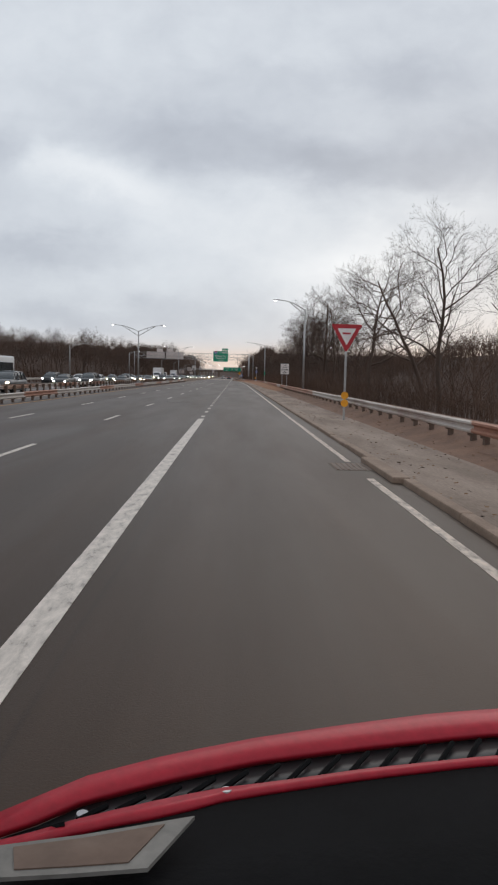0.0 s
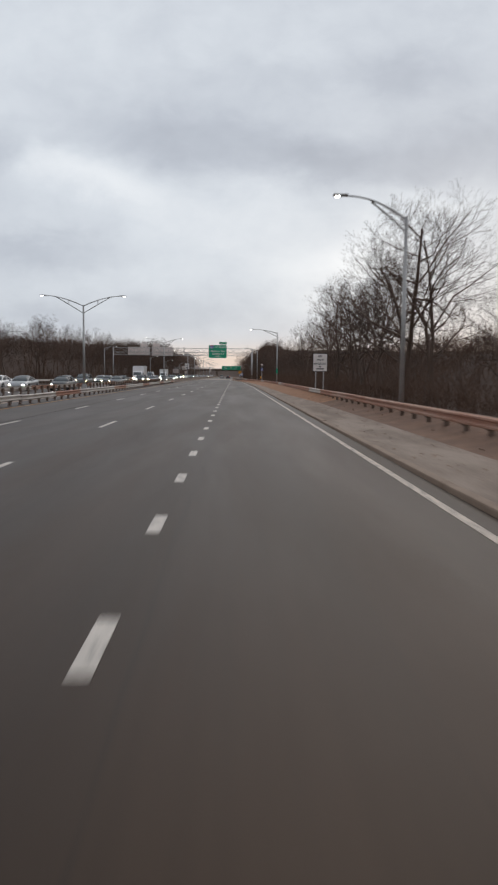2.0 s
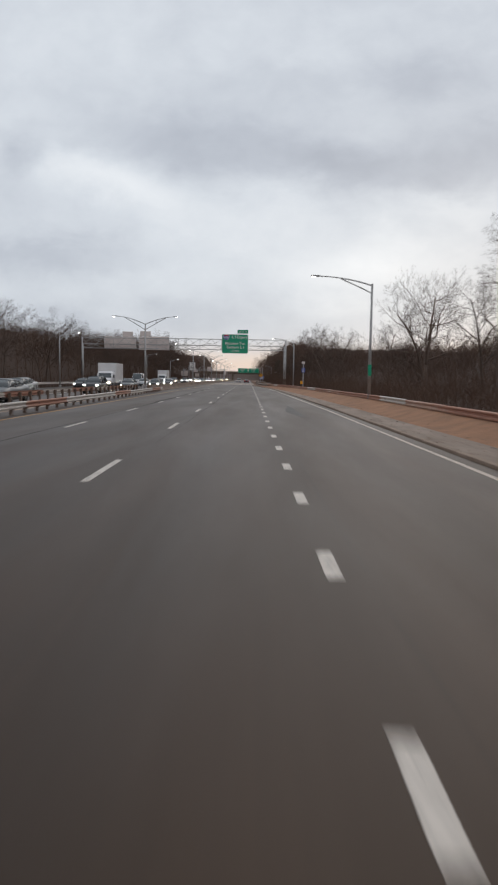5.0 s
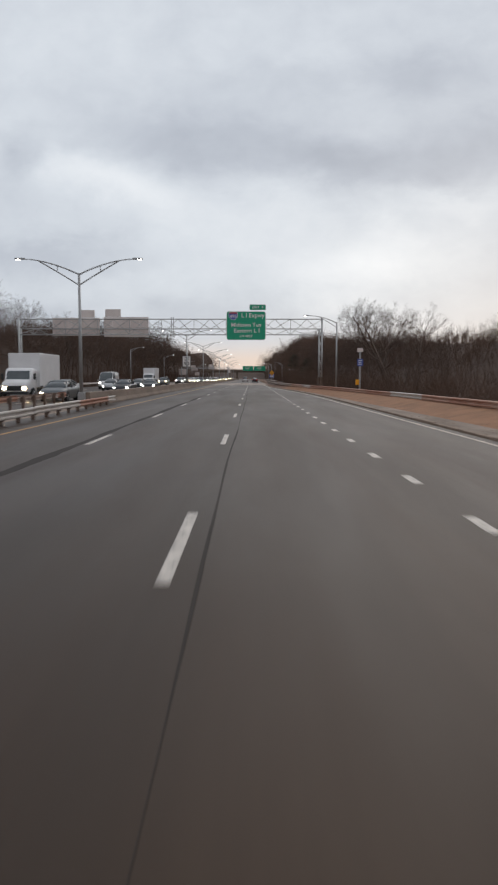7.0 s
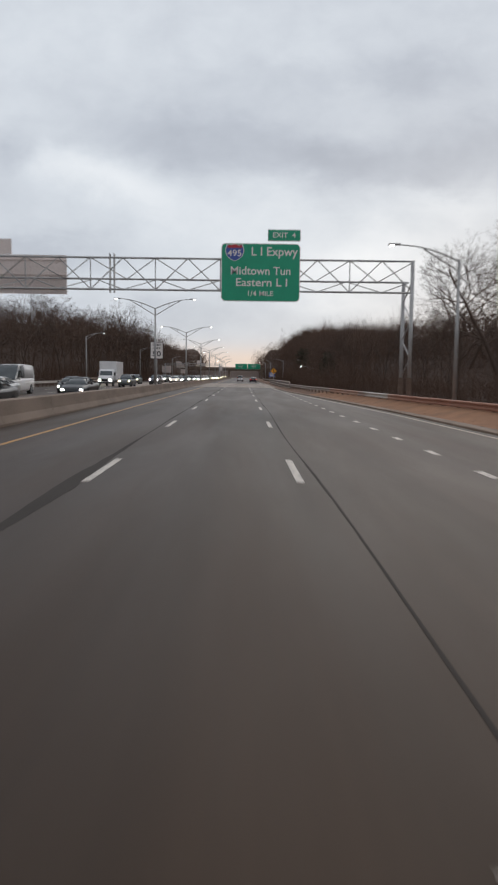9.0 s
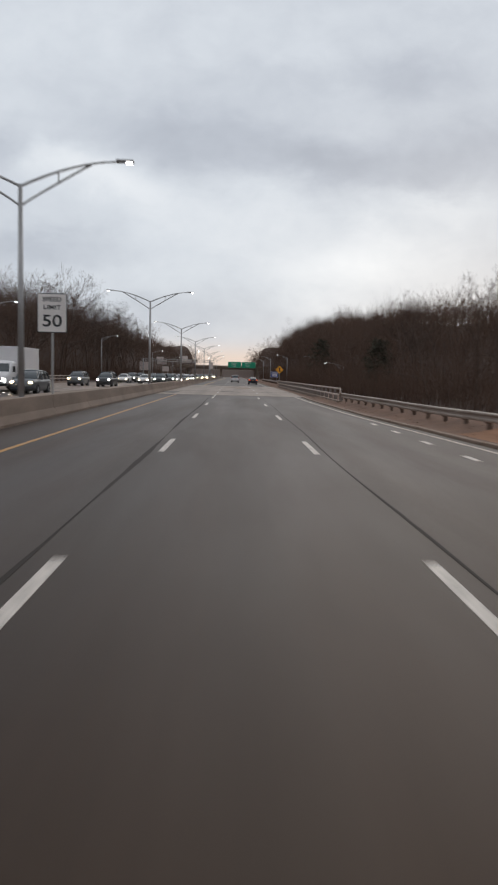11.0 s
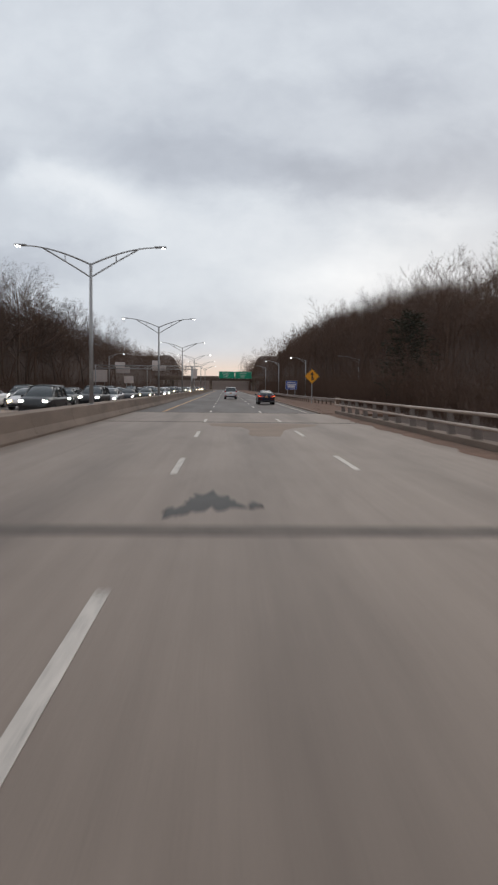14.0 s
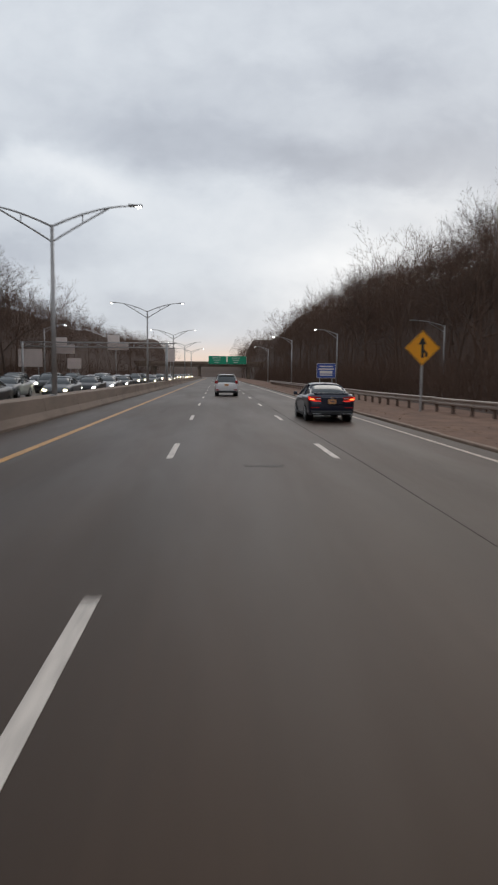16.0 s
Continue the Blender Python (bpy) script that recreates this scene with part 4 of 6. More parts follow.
shield = [(-0.46, 0.50), (-0.30, 0.44), (-0.12, 0.50), (0, 0.53), (0.12, 0.50), (0.30, 0.44), (0.46, 0.50), (0.55, 0.25), (0.56, 0.0), (0.46, -0.27), (0.26, -0.46), (0, -0.58), (-0.26, -0.46), (-0.46, -0.27), (-0.56, 0.0), (-0.55, 0.25)]
sh = part("route_shield", plate(bmesh.new(), [(-6.17 + 1.0 * x, 9.0 + 0.92 * z) for x, z in shield], -0.014, 0.0), M_SIGNWHITE, exit_sign, "white-edged route shield")
part("shield_face", plate(bmesh.new(), [(-6.17 + 0.92 * x, 8.99 + 0.84 * z) for x, z in shield], -0.02, -0.01), M_SIGNBLUE, sh)
part("shield_band", plate(bmesh.new(), [(-6.62, 9.24), (-5.72, 9.24), (-5.78, 9.42), (-5.9, 9.385), (-6.17, 9.45), (-6.44, 9.385), (-6.56, 9.42)], -0.026, -0.015), M_SIGNRED, sh)
lettering("495", 0.52, M_SIGNWHITE, sh, (-6.17, -0.027, 8.92), width=0.82)
for x in (-6.4, -4.6, -2.8):
    part("hanger", B(x - 0.05, x + 0.05, 0.05, 0.30, 6.2, 9.5), M_GALV, exit_sign)


def sign_back(x0, x1, z0, z1, y, tabs=(), name="overhead_sign", label="back of an overhead sign, dull bare aluminium"):
    ob = thing(name, label, "road sign", at=pose(0, y, 0))
    n = max(2, round((x1 - x0) / 1.2))
    for k in range(n):
        a, b = x0 + (x1 - x0) * k / n, x0 + (x1 - x0) * (k + 1) / n
        part("back_panel", B(a + 0.006, b - 0.006, 0, 0.05, z0, z1), M_SIGNBACK, ob)
    for z in np.linspace(z0 + 0.3, z1 - 0.3, 3):
        part("stiffener", B(x0 + 0.05, x1 - 0.05, -0.06, 0.0, z - 0.03, z + 0.03), M_SIGNBACK, ob)
    for a, b in tabs:
        part("tab_panel", B(a, b, 0, 0.05, z1 + 0.03, z1 + 0.95), M_SIGNBACK, ob)
    return ob


sign_back(-22.1, -16.6, 6.62, 9.0, 230.4, [(-21.9, -20.0)])
sign_back(-28.4, -22.6, 6.75, 8.9, 230.4, [(-25.1, -23.2)])

gantry_far = thing("sign_gantry", "steel truss gantry over the oncoming carriageway", "sign gantry")
truss(gantry_far, -33.0, -12.6, 5.15, 5.78, 437.0, 438.0, 1.9, 0.05, 0.028)
gantry_leg(gantry_far, -33.0, 437.0, 438.0, 5.8, 1.6)
gantry_leg(gantry_far, -13.9, 437.0, 438.0, 5.8, 1.6)
sign_back(-29.0, -26.2, 4.3, 5.5, 438.4, [(-29.2, -27.2)])
sign_back(-21.8, -19.0, 4.85, 5.9, 438.4, [(-21.8, -20.2)])


def post_sign(name, label, x, y, w, z0, z1, face, rim, posts, back=False, category="road sign"):
    ob = thing(name, label, category, at=pose(x, y, 0))
    board(ob, "sign_panel", -w / 2, w / 2, z0, z1, face, rim, 0.06, 0.035)
    for px in posts:
        part("post", B(px - 0.045, px + 0.045, 0.05, 0.13, -0.4, z1 - 0.1), M_GALV, ob)
    return ob


# ---- roadside signs ----
yld = thing("yield_sign", "red and white triangular yield sign on a metal post", "road sign", at=pose(4.38, 28.3, 0))
part("sign_panel", plate(bmesh.new(), [(-0.60, 0.99 + 2.79), (-0.56, 1.03 + 2.79), (0.56, 1.03 + 2.79), (0.60, 0.99 + 2.79), (0.035, 2.77), (-0.035, 2.77)], 0, 0.012), M_SIGNRED, yld, "red triangular plate")
part("sign_centre", plate(bmesh.new(), [(-0.37, 3.66), (0.37, 3.66), (0.0, 3.01)], -0.006, 0.006), M_SIGNWHITE, yld)
part("legend_bar", plate(bmesh.new(), [(-0.17, 3.50), (0.17, 3.50), (0.15, 3.43), (-0.15, 3.43)], -0.01, 0.0), M_SIGNRED, yld)
part("post", B(-0.04, 0.04, 0.012, 0.075, -0.4, 3.7), M_GALV, yld)
for z in (0.72, 1.02):
    part("reflector", rod(bmesh.new(), (0, -0.02, z), (0, 0.01, z), 0.155, n=8), M_SIGNORANGE, yld, "orange reflector disc")

use = post_sign("shoulder_sign", "white rectangular sign with black lettering on two posts", 7.1, 102.0, 1.26, 2.08, 3.62, M_SIGNWHITE, M_SIGNBLACK, (-0.36, 0.32))
lettering("USE", 0.24, M_SIGNBLACK, use, (0, -0.012, 3.38), width=0.36)
lettering("RIGHT", 0.24, M_SIGNBLACK, use, (0, -0.012, 3.06), width=0.58)
lettering("SHOULDER", 0.24, M_SIGNBLACK, use, (0, -0.012, 2.74), width=1.02)
for z, w in ((2.49, 0.2), (2.3, 0.62)):
    part("legend_bar", B(-w / 2, w / 2, -0.012, 0.0, z - 0.045, z + 0.045), M_SIGNBLACK, use)

limit = post_sign("speed_limit_sign", "white speed limit sign with black lettering", -14.94, 263.0, 1.36, 3.42, 5.2, M_SIGNWHITE, M_SIGNBLACK, (0.0,))
lettering("SPEED", 0.28, M_SIGNBLACK, limit, (0, -0.012, 4.92), width=0.86)
lettering("LIMIT", 0.28, M_SIGNBLACK, limit, (0, -0.012, 4.56), width=0.78)
lettering("50", 0.75, M_SIGNBLACK, limit, (0, -0.012, 3.93), width=0.88)


def diamond(x, y, z, half, post_h=0.0):
    ob = thing("merge_sign", "yellow-orange diamond merge warning sign on a post", "road sign", at=pose(x, y, 0))
    d = lambda r: [(0, z + r), (-r, z), (0, z - r), (r, z)]
    pnl = part("sign_panel", plate(bmesh.new(), d(half), 0, 0.012), M_SIGNORANGE, ob, "yellow-orange diamond plate")
    rim = bmesh.new()
    for (ax, az), (bx, bz) in zip(d(half - 0.05), d(half - 0.05)[1:] + d(half - 0.05)[:1]):
        rod(rim, (ax, -0.004, az), (bx, -0.004, bz), 0.011, n=4)
    part("border", rim, M_SIGNBLACK, pnl)
    s = half / 0.83
    arrow = bmesh.new()
    plate(arrow, [(-0.06 * s, z - 0.45 * s), (0.06 * s, z - 0.45 * s), (0.06 * s, z + 0.18 * s), (-0.06 * s, z + 0.18 * s)], -0.01, 0.0)
    plate(arrow, [(-0.2 * s, z + 0.16 * s), (0.2 * s, z + 0.16 * s), (0, z + 0.5 * s)], -0.0102, 0.0)
    plate(arrow, [(0.05 * s, z - 0.02 * s), (0.24 * s, z - 0.24 * s), (0.24 * s, z - 0.42 * s), (0.13 * s, z - 0.42 * s), (0.13 * s, z - 0.26 * s), (0.05 * s, z - 0.17 * s)], -0.0101, 0.0)
    part("arrow", arrow, M_SIGNBLACK, pnl)
    part("post", B(-0.05, 0.05, 0.012, 0.1, -0.4, z + 0.2), M_GALV, ob)
    return ob


diamond(2.53, 374.0, 3.02, 0.84)
blue = post_sign("info_sign", "blue rectangular roadside sign with white bars of writing", 3.55, 410.0, 1.86, 1.42, 2.86, M_SIGNBLUE, M_SIGNWHITE, (-0.6, 0.6))
for z, w in ((2.56, 1.3), (2.3, 1.5), (1.72, 1.2)):
    part("legend_bar", B(-w / 2, w / 2, -0.012, 0.0, z - 0.06, z + 0.06), M_SIGNWHITE, blue)
part("legend_bar", B(-0.62, 0.62, -0.0121, 0.0, 1.86, 2.14), M_SIGNWHITE, blue)
call = thing("call_box", "roadside call box post with a blue sign and yellow box", "call box", at=pose(6.3, 210.0, 0))
part("post", B(-0.07, 0.07, -0.07, 0.07, -0.3, 4.1), M_GALV, call)
part("solar_panel", B(-0.24, 0.24, -0.25, 0.25, 4.06, 4.40, bev=0.03), M_SIGNBACK, call, "pale box on top of the post")
part("blue_plate", B(-0.26, 0.26, -0.10, -0.075, 2.74, 3.42, bev=0.01), M_SIGNBLUE, call, "blue sign plate")
for z, w in ((3.25, 0.36), (3.08, 0.3), (2.91, 0.36)):
    part("legend_bar", B(-w / 2, w / 2, -0.108, -0.09, z - 0.03, z + 0.03), M_SIGNWHITE, call)
part("yellow_box", B(-0.40, -0.07, -0.16, 0.1, 0.95, 1.46, bev=0.03), M_SIGNORANGE, call, "yellow-orange phone box")

# signs beside the oncoming road
post_sign("guide_sign", "back of a tall roadside guide sign", -32.8, 441.0, 3.3, 2.5, 4.95, M_SIGNBACK, M_SIGNBACK, (-1.1, 1.1))
post_sign("guide_sign", "back of a small roadside sign", -26.8, 441.0, 1.9, 2.3, 3.75, M_SIGNBACK, M_SIGNBACK, (-0.5, 0.5))
post_sign("guide_sign", "pale narrow sign on the median", -13.5, 441.0, 1.2, 3.4, 5.2, M_SIGNBACK, M_SIGNBACK, (0.0,))

# ---- overpass at the end of the road, with two green signs on it ----
over = thing("overpass", "dark concrete overpass crossing the road far ahead", "bridge")
part("girder", B(-60, 30, 640, 652, 4.9, 6.2), M_BARRIER, over)
part("parapet", B(-60, 30, 639.6, 640.0, 5.9, 7.0), M_BARRIER, over)
for x in (-33.5, -14.3, 6.4):
    part("pier", B(x - 0.6, x + 0.6, 641, 651, -0.5, 4.9), M_BARRIER, over)
for x0, x1 in ((-10.3, -2.75), (-2.5, 5.5)):
    sg = thing("guide_sign", "green overhead guide sign on the overpass", "road sign", "green signs on the overpass", at=pose(0, 639.2, 0))
    board(sg, "sign_panel", x0, x1, 5.9, 9.3, M_GREEN, M_SIGNWHITE, 0.25, 0.04)
    for z, w in ((8.5, 1.2), (7.6, 1.0), (6.7, 0.75)):
        c = (x0 + x1) / 2
        part("legend_bar", B(c - w * 1.8, c + w * 1.8 - 0.8, -0.014, 0.0, z - 0.09, z + 0.09), M_SIGNWHITE, sg)
    part("bracket", B(x0 + 0.5, x1 - 0.5, 0.05, 0.42, 6.4, 6.7), M_GALV, sg)
# ---- vehicles ----


def loft(bm, rings):
    vs = [[bm.verts.new(p) for p in r] for r in rings]
    n = len(vs[0])
    for a, b in zip(vs, vs[1:]):
        for k in range(n):
            bm.faces.new((a[k], a[(k + 1) % n], b[(k + 1) % n], b[k]))
    bm.faces.new(vs[0][::-1])
    bm.faces.new(vs[-1])
    bmesh.ops.recalc_face_normals(bm, faces=bm.faces)
    return bm


def body_ring(y, w, zb, zt, crown=0.03):
    half = [(0.0, zt + crown), (w * 0.55, zt + crown * 0.8), (w * 0.86, zt), (w * 0.965, zt - 0.06), (w, zt - 0.2), (w * 0.995, (zb + zt) / 2 - 0.05), (w * 0.975, zb + 0.12), (w * 0.9, zb), (0.0, zb)]
    return [Vector((x, y, z)) for x, z in half] + [Vector((-x, y, z)) for x, z in half[-2:0:-1]]


def cabin_ring(y, wb, wt, zb, zt):
    half = [(0.0, zt + 0.02), (wt * 0.6, zt + 0.012), (wt * 0.92, zt - 0.02), (wt, zt - 0.07 if zt - zb > 0.2 else zt - 0.02), (wb, zb), (0.0, zb)]
    return [Vector((x, y, z)) for x, z in half] + [Vector((-x, y, z)) for x, z in half[-2:0:-1]]


def wheel(parent, x, y, r, mat_rim=None):
    s = 1 if x > 0 else -1
    bm = bmesh.new()
    rings = []
    for o, rr in ((0.0, r * 0.66), (0.0, r * 0.93), (0.03, r), (0.18, r), (0.21, r * 0.93), (0.21, r * 0.66)):
        rings.append([bm.verts.new((x - s * o, y + rr * math.cos(2 * math.pi * k / 18), r + rr * math.sin(2 * math.pi * k / 18))) for k in range(18)])
    for a, b in zip(rings, rings[1:] + rings[:1]):
        for k in range(18):
            bm.faces.new((a[k], a[(k + 1) % 18], b[(k + 1) % 18], b[k]))
    bmesh.ops.recalc_face_normals(bm, faces=bm.faces)
    w = part("tyre", bm, M_TYRE, parent, smooth=True)
    rim = rod(bmesh.new(), (x - s * 0.15, y, r), (x - s * 0.05, y, r), r * 0.67, n=20)
    for k in range(5):
        a = 2 * math.pi * k / 5
        rod(rim, (x - s * 0.02, y, r), (x - s * 0.03, y + r * 0.64 * math.cos(a), r + r * 0.64 * math.sin(a)), 0.035, n=5)
    part("rim", rim, mat_rim or M_RIM, w)


def arch(parent, x, y, r):
    s = 1 if x > 0 else -1
    part("wheel_arch", rod(bmesh.new(), (x - s * 0.3, y, r + 0.03), (x - s * 0.004, y, r + 0.03), r * 1.16, n=24), M_TRIM, parent)


SHAPES = {
    # body stations, cabin stations, wheel places, wheel radius, roof span, half width, pillars
    "sedan": ([(0.0, 0.78, 0.42, 0.80), (0.05, 0.87, 0.30, 0.97), (0.22, 0.915, 0.25, 1.055), (0.85, 0.93, 0.21, 1.06), (1.5, 0.93, 0.19, 1.0), (3.3, 0.93, 0.19, 0.985), (3.9, 0.92, 0.2, 0.93), (4.55, 0.87, 0.24, 0.80), (4.8, 0.78, 0.30, 0.70), (4.88, 0.66, 0.36, 0.6)],
              [(0.62, 0.74, 0.70, 1.03, 1.085), (1.1, 0.79, 0.64, 1.02, 1.26), (1.6, 0.81, 0.60, 1.0, 1.405), (2.3, 0.82, 0.60, 1.0, 1.455), (2.9, 0.82, 0.59, 0.99, 1.41), (3.3, 0.81, 0.63, 0.98, 1.23), (3.78, 0.77, 0.72, 0.95, 0.985)],
              (0.98, 3.82), 0.335, (1.52, 2.95), 0.93, ((0.66, 1.58), (2.05, 2.15), (3.72, 2.92))),
    "suv": ([(0.0, 0.80, 0.40, 0.92), (0.06, 0.87, 0.30, 1.04), (0.5, 0.90, 0.26, 1.08), (1.6, 0.90, 0.24, 1.06), (3.2, 0.90, 0.24, 1.06), (3.75, 0.89, 0.26, 1.04), (4.3, 0.84, 0.30, 0.94), (4.5, 0.74, 0.36, 0.80)],
            [(0.10, 0.80, 0.74, 1.03, 1.12), (0.28, 0.82, 0.68, 1.04, 1.45), (0.5, 0.83, 0.66, 1.04, 1.64), (1.6, 0.84, 0.66, 1.04, 1.69), (2.5, 0.84, 0.65, 1.04, 1.66), (2.95, 0.83, 0.67, 1.03, 1.40), (3.42, 0.80, 0.74, 1.02, 1.08)],
            (0.82, 3.48), 0.35, (0.46, 2.52), 0.90, ((0.14, 0.46), (1.3, 1.3), (2.2, 2.15), (3.38, 2.5))),
    "van": ([(0.0, 0.92, 0.40, 1.25), (0.06, 0.97, 0.30, 1.35), (1.0, 1.0, 0.28, 1.35), (3.6, 1.0, 0.28, 1.3), (4.7, 0.98, 0.28, 1.22), (5.3, 0.92, 0.32, 1.05), (5.5, 0.8, 0.4, 0.85)],
            [(0.05, 0.95, 0.88, 1.3, 2.2), (0.2, 0.97, 0.88, 1.3, 2.36), (2.2, 0.97, 0.88, 1.3, 2.4), (3.9, 0.96, 0.86, 1.28, 2.36), (4.25, 0.95, 0.86, 1.26, 2.1), (4.95, 0.92, 0.87, 1.18, 1.24)],
            (1.0, 4.45), 0.36, (0.1, 3.95), 1.0, ((0.06, 0.15), (2.9, 2.9), (4.9, 3.95))),
}


def car(kind, paint, label, category="car", front=None, tail=False, at=None, group="", detail=False):
    """A car that looks along +y, with its rear at y = 0."""
    stations, cabin, axles, wr, roof, hw, pillars = SHAPES[kind]
    pm = PAINTS[paint]
    ob = thing({"sedan": "sedan_car", "suv": "suv_car", "van": "van"}[kind], label, category, group, at=at)
    length = stations[-1][0]
    part("body", loft(bmesh.new(), [body_ring(*s) for s in stations]), pm, ob, smooth=True)
    if kind == "van":
        part("cargo_shell", loft(bmesh.new(), [cabin_ring(*c) for c in cabin if c[0] < 3.0] + [cabin_ring(3.0, 0.965, 0.87, 1.29, 2.38)]), pm, ob, smooth=True)
        part("cab_glass", loft(bmesh.new(), [cabin_ring(3.004, 0.962, 0.866, 1.29, 2.375)] + [cabin_ring(*c) for c in cabin if c[0] > 3.0]), M_GLASS, ob, smooth=True)
    else:
        part("glasshouse", loft(bmesh.new(), [cabin_ring(*c) for c in cabin]), M_GLASS, ob, "dark tinted windows", smooth=True)
    # roof skin a little proud of the glass
    ys = [c[0] for c in cabin]

    def cab(y, i):
        return float(np.interp(y, ys, [c[i] for c in cabin]))

    rings = []
    for y in np.linspace(roof[0], roof[1], 7):
        wt, zt = cab(y, 2) + 0.012, cab(y, 4) + 0.008
        half = [(0, zt + 0.028), (wt * 0.6, zt + 0.02), (wt * 0.92, zt - 0.012), (wt, zt - 0.075), (wt - 0.02, zt - 0.08), (wt * 0.85, zt - 0.04), (0, zt - 0.03)]
        rings.append([Vector((x, y, z)) for x, z in half] + [Vector((-x, y, z)) for x, z in half[-2:0:-1]])
    part("roof", loft(bmesh.new(), rings), pm, ob, smooth=True)
    for s in (-1, 1):
        for yb, yt in pillars:
            a = (s * (cab(yb, 1) + 0.004), yb, cab(yb, 3))
            b = (s * (cab(yt, 2) + 0.004), yt, cab(yt, 4) - 0.06)
            c = tuple((p + q) / 2 + (0.012 * s if i == 0 else 0) for i, (p, q) in enumerate(zip(a, b)))
            part("pillar", tube(bmesh.new(), [a, c, b], 0.04, 6), pm if yb != yt else M_TRIM, ob, smooth=True)
        for y in axles:
            arch(ob, s * (hw + 0.002), y, wr)
            wheel(ob, s * (hw + 0.008), y, wr)
        ym = cabin[-1][0] - 0.5
        mz = cabin[-1][3] + 0.03
        m = part("wing_mirror", box(bmesh.new(), min(s * (hw + 0.02), s * (hw + 0.19)), max(s * (hw + 0.02), s * (hw + 0.19)), ym - 0.06, ym + 0.07, mz - 0.03, mz + 0.11, bev=0.03), pm, ob)
        if front is None:
            part("mirror_stalk", rod(bmesh.new(), (s * (hw - 0.12), ym, mz - 0.04), (s * (hw + 0.08), ym, mz + 0.0), 0.025, n=6), M_TRIM, m)
        if front is None:
            part("sill", B(min(s * (hw - 0.1), s * (hw + 0.006)), max(s * (hw - 0.1), s * (hw + 0.006)), axles[0] + 0.42, axles[1] - 0.42, 0.2, 0.3), M_TRIM, ob)
        for y in () if front is not None else (axles[0] + 0.55, (axles[0] + axles[1]) / 2 + 0.12):
            part("door_handle", B(min(s * hw, s * (hw + 0.03)), max(s * hw, s * (hw + 0.03)), y, y + 0.2, 0.80, 0.83, bev=0.008), pm, ob)
    # front
    zf = stations[-2][3]
    part("grille", B(-0.42, 0.42, length - 0.16, length - 0.01, 0.42, zf - 0.16, bev=0.02), M_TRIM, ob)
    part("front_bumper", B(-hw * 0.84, hw * 0.84, length - 0.35, length + 0.02, 0.26, 0.40, bev=0.03), M_TRIM, ob)
    for s in (-1, 1):
        hx = s * (hw * 0.70)
        hl = part("headlamp", box(bmesh.new(), hx - 0.19, hx + 0.19, length - 0.42, length - 0.10, zf - 0.17, zf - 0.035, bev=0.03), M_CHROME if front is None else M_GLASS, ob)
        if front is not None:
            part("lit_lens", box(bmesh.new(), hx - 0.10, hx + 0.10, length - 0.12, length + 0.012, zf - 0.16, zf - 0.05, bev=0.02), front, hl, "bright lit headlamp")
    if front is not None:
        return ob
    # rear
    part("rear_bumper", B(-hw * 0.88, hw * 0.88, -0.03, 0.32, 0.27, 0.44, bev=0.04), M_TRIM, ob, "black lower rear bumper")
    number = part("number_plate", B(-0.155, 0.155, -0.045, 0.0, 0.70, 0.86, bev=0.005) if kind == "sedan" else B(-0.155, 0.155, -0.03, 0.03, 0.80, 0.96, bev=0.005), M_PLATE, ob, "orange number plate")
    zc = 0.785 if kind == "sedan" else 0.885
    py = -0.05 if kind == "sedan" else -0.035
    for k in range(0 if front is not None else 6):
        part("plate_mark", B(-0.115 + 0.04 * k, -0.09 + 0.04 * k, py, py + 0.01, zc - 0.035, zc + 0.035), M_PLATEMARK, number)
    for s in (-1, 1):
        if kind == "sedan":
            outer = part("tail_lamp", loft(bmesh.new(), [[Vector((s * x, y, z)) for x, y, z in r] for r in (
                [(0.36, 0.0, 0.80), (0.36, 0.0, 0.93), (0.36, 0.1, 0.93), (0.36, 0.1, 0.80)],
                [(0.66, -0.012, 0.76), (0.66, 0.0, 0.97), (0.66, 0.12, 0.97), (0.66, 0.12, 0.76)],
                [(0.86, 0.035, 0.78), (0.86, 0.045, 0.98), (0.86, 0.2, 0.98), (0.86, 0.2, 0.78)],
                [(0.925, 0.16, 0.82), (0.925, 0.18, 0.98), (0.90, 0.36, 0.97), (0.90, 0.36, 0.86)])]), M_TAIL, ob, "red wrapped tail lamp")
            if tail:
                part("lit_band", loft(bmesh.new(), [[Vector((s * x, y, z)) for x, y, z in r] for r in (
                    [(0.44, -0.02, 0.775), (0.44, -0.02, 0.80), (0.44, 0.0, 0.80), (0.44, 0.0, 0.775)],
                    [(0.70, -0.025, 0.79), (0.70, -0.02, 0.83), (0.70, 0.0, 0.83), (0.70, 0.0, 0.79)],
                    [(0.86, 0.015, 0.83), (0.86, 0.03, 0.95), (0.86, 0.05, 0.95), (0.86, 0.05, 0.83)],
                    [(0.915, 0.12, 0.86), (0.915, 0.13, 0.96), (0.90, 0.2, 0.95), (0.90, 0.2, 0.86)])]), M_TAILGLOW, outer, "lit red lamp band")
                part("lit_core", B(min(s * 0.70, s * 0.86), max(s * 0.70, s * 0.86), -0.02, 0.03, 0.84, 0.89, bev=0.01), M_TAILCORE, outer, "orange lit lamp core")
                part("clear_insert", B(min(s * 0.45, s * 0.62), max(s * 0.45, s * 0.62), -0.016, 0.02, 0.855, 0.905, bev=0.008), M_CHROME, outer)
            part("rear_reflector", B(min(s * 0.50, s * 0.84), max(s * 0.50, s * 0.84), -0.005, 0.06, 0.535, 0.565, bev=0.006), M_TAIL, ob, "thin red reflector strip")
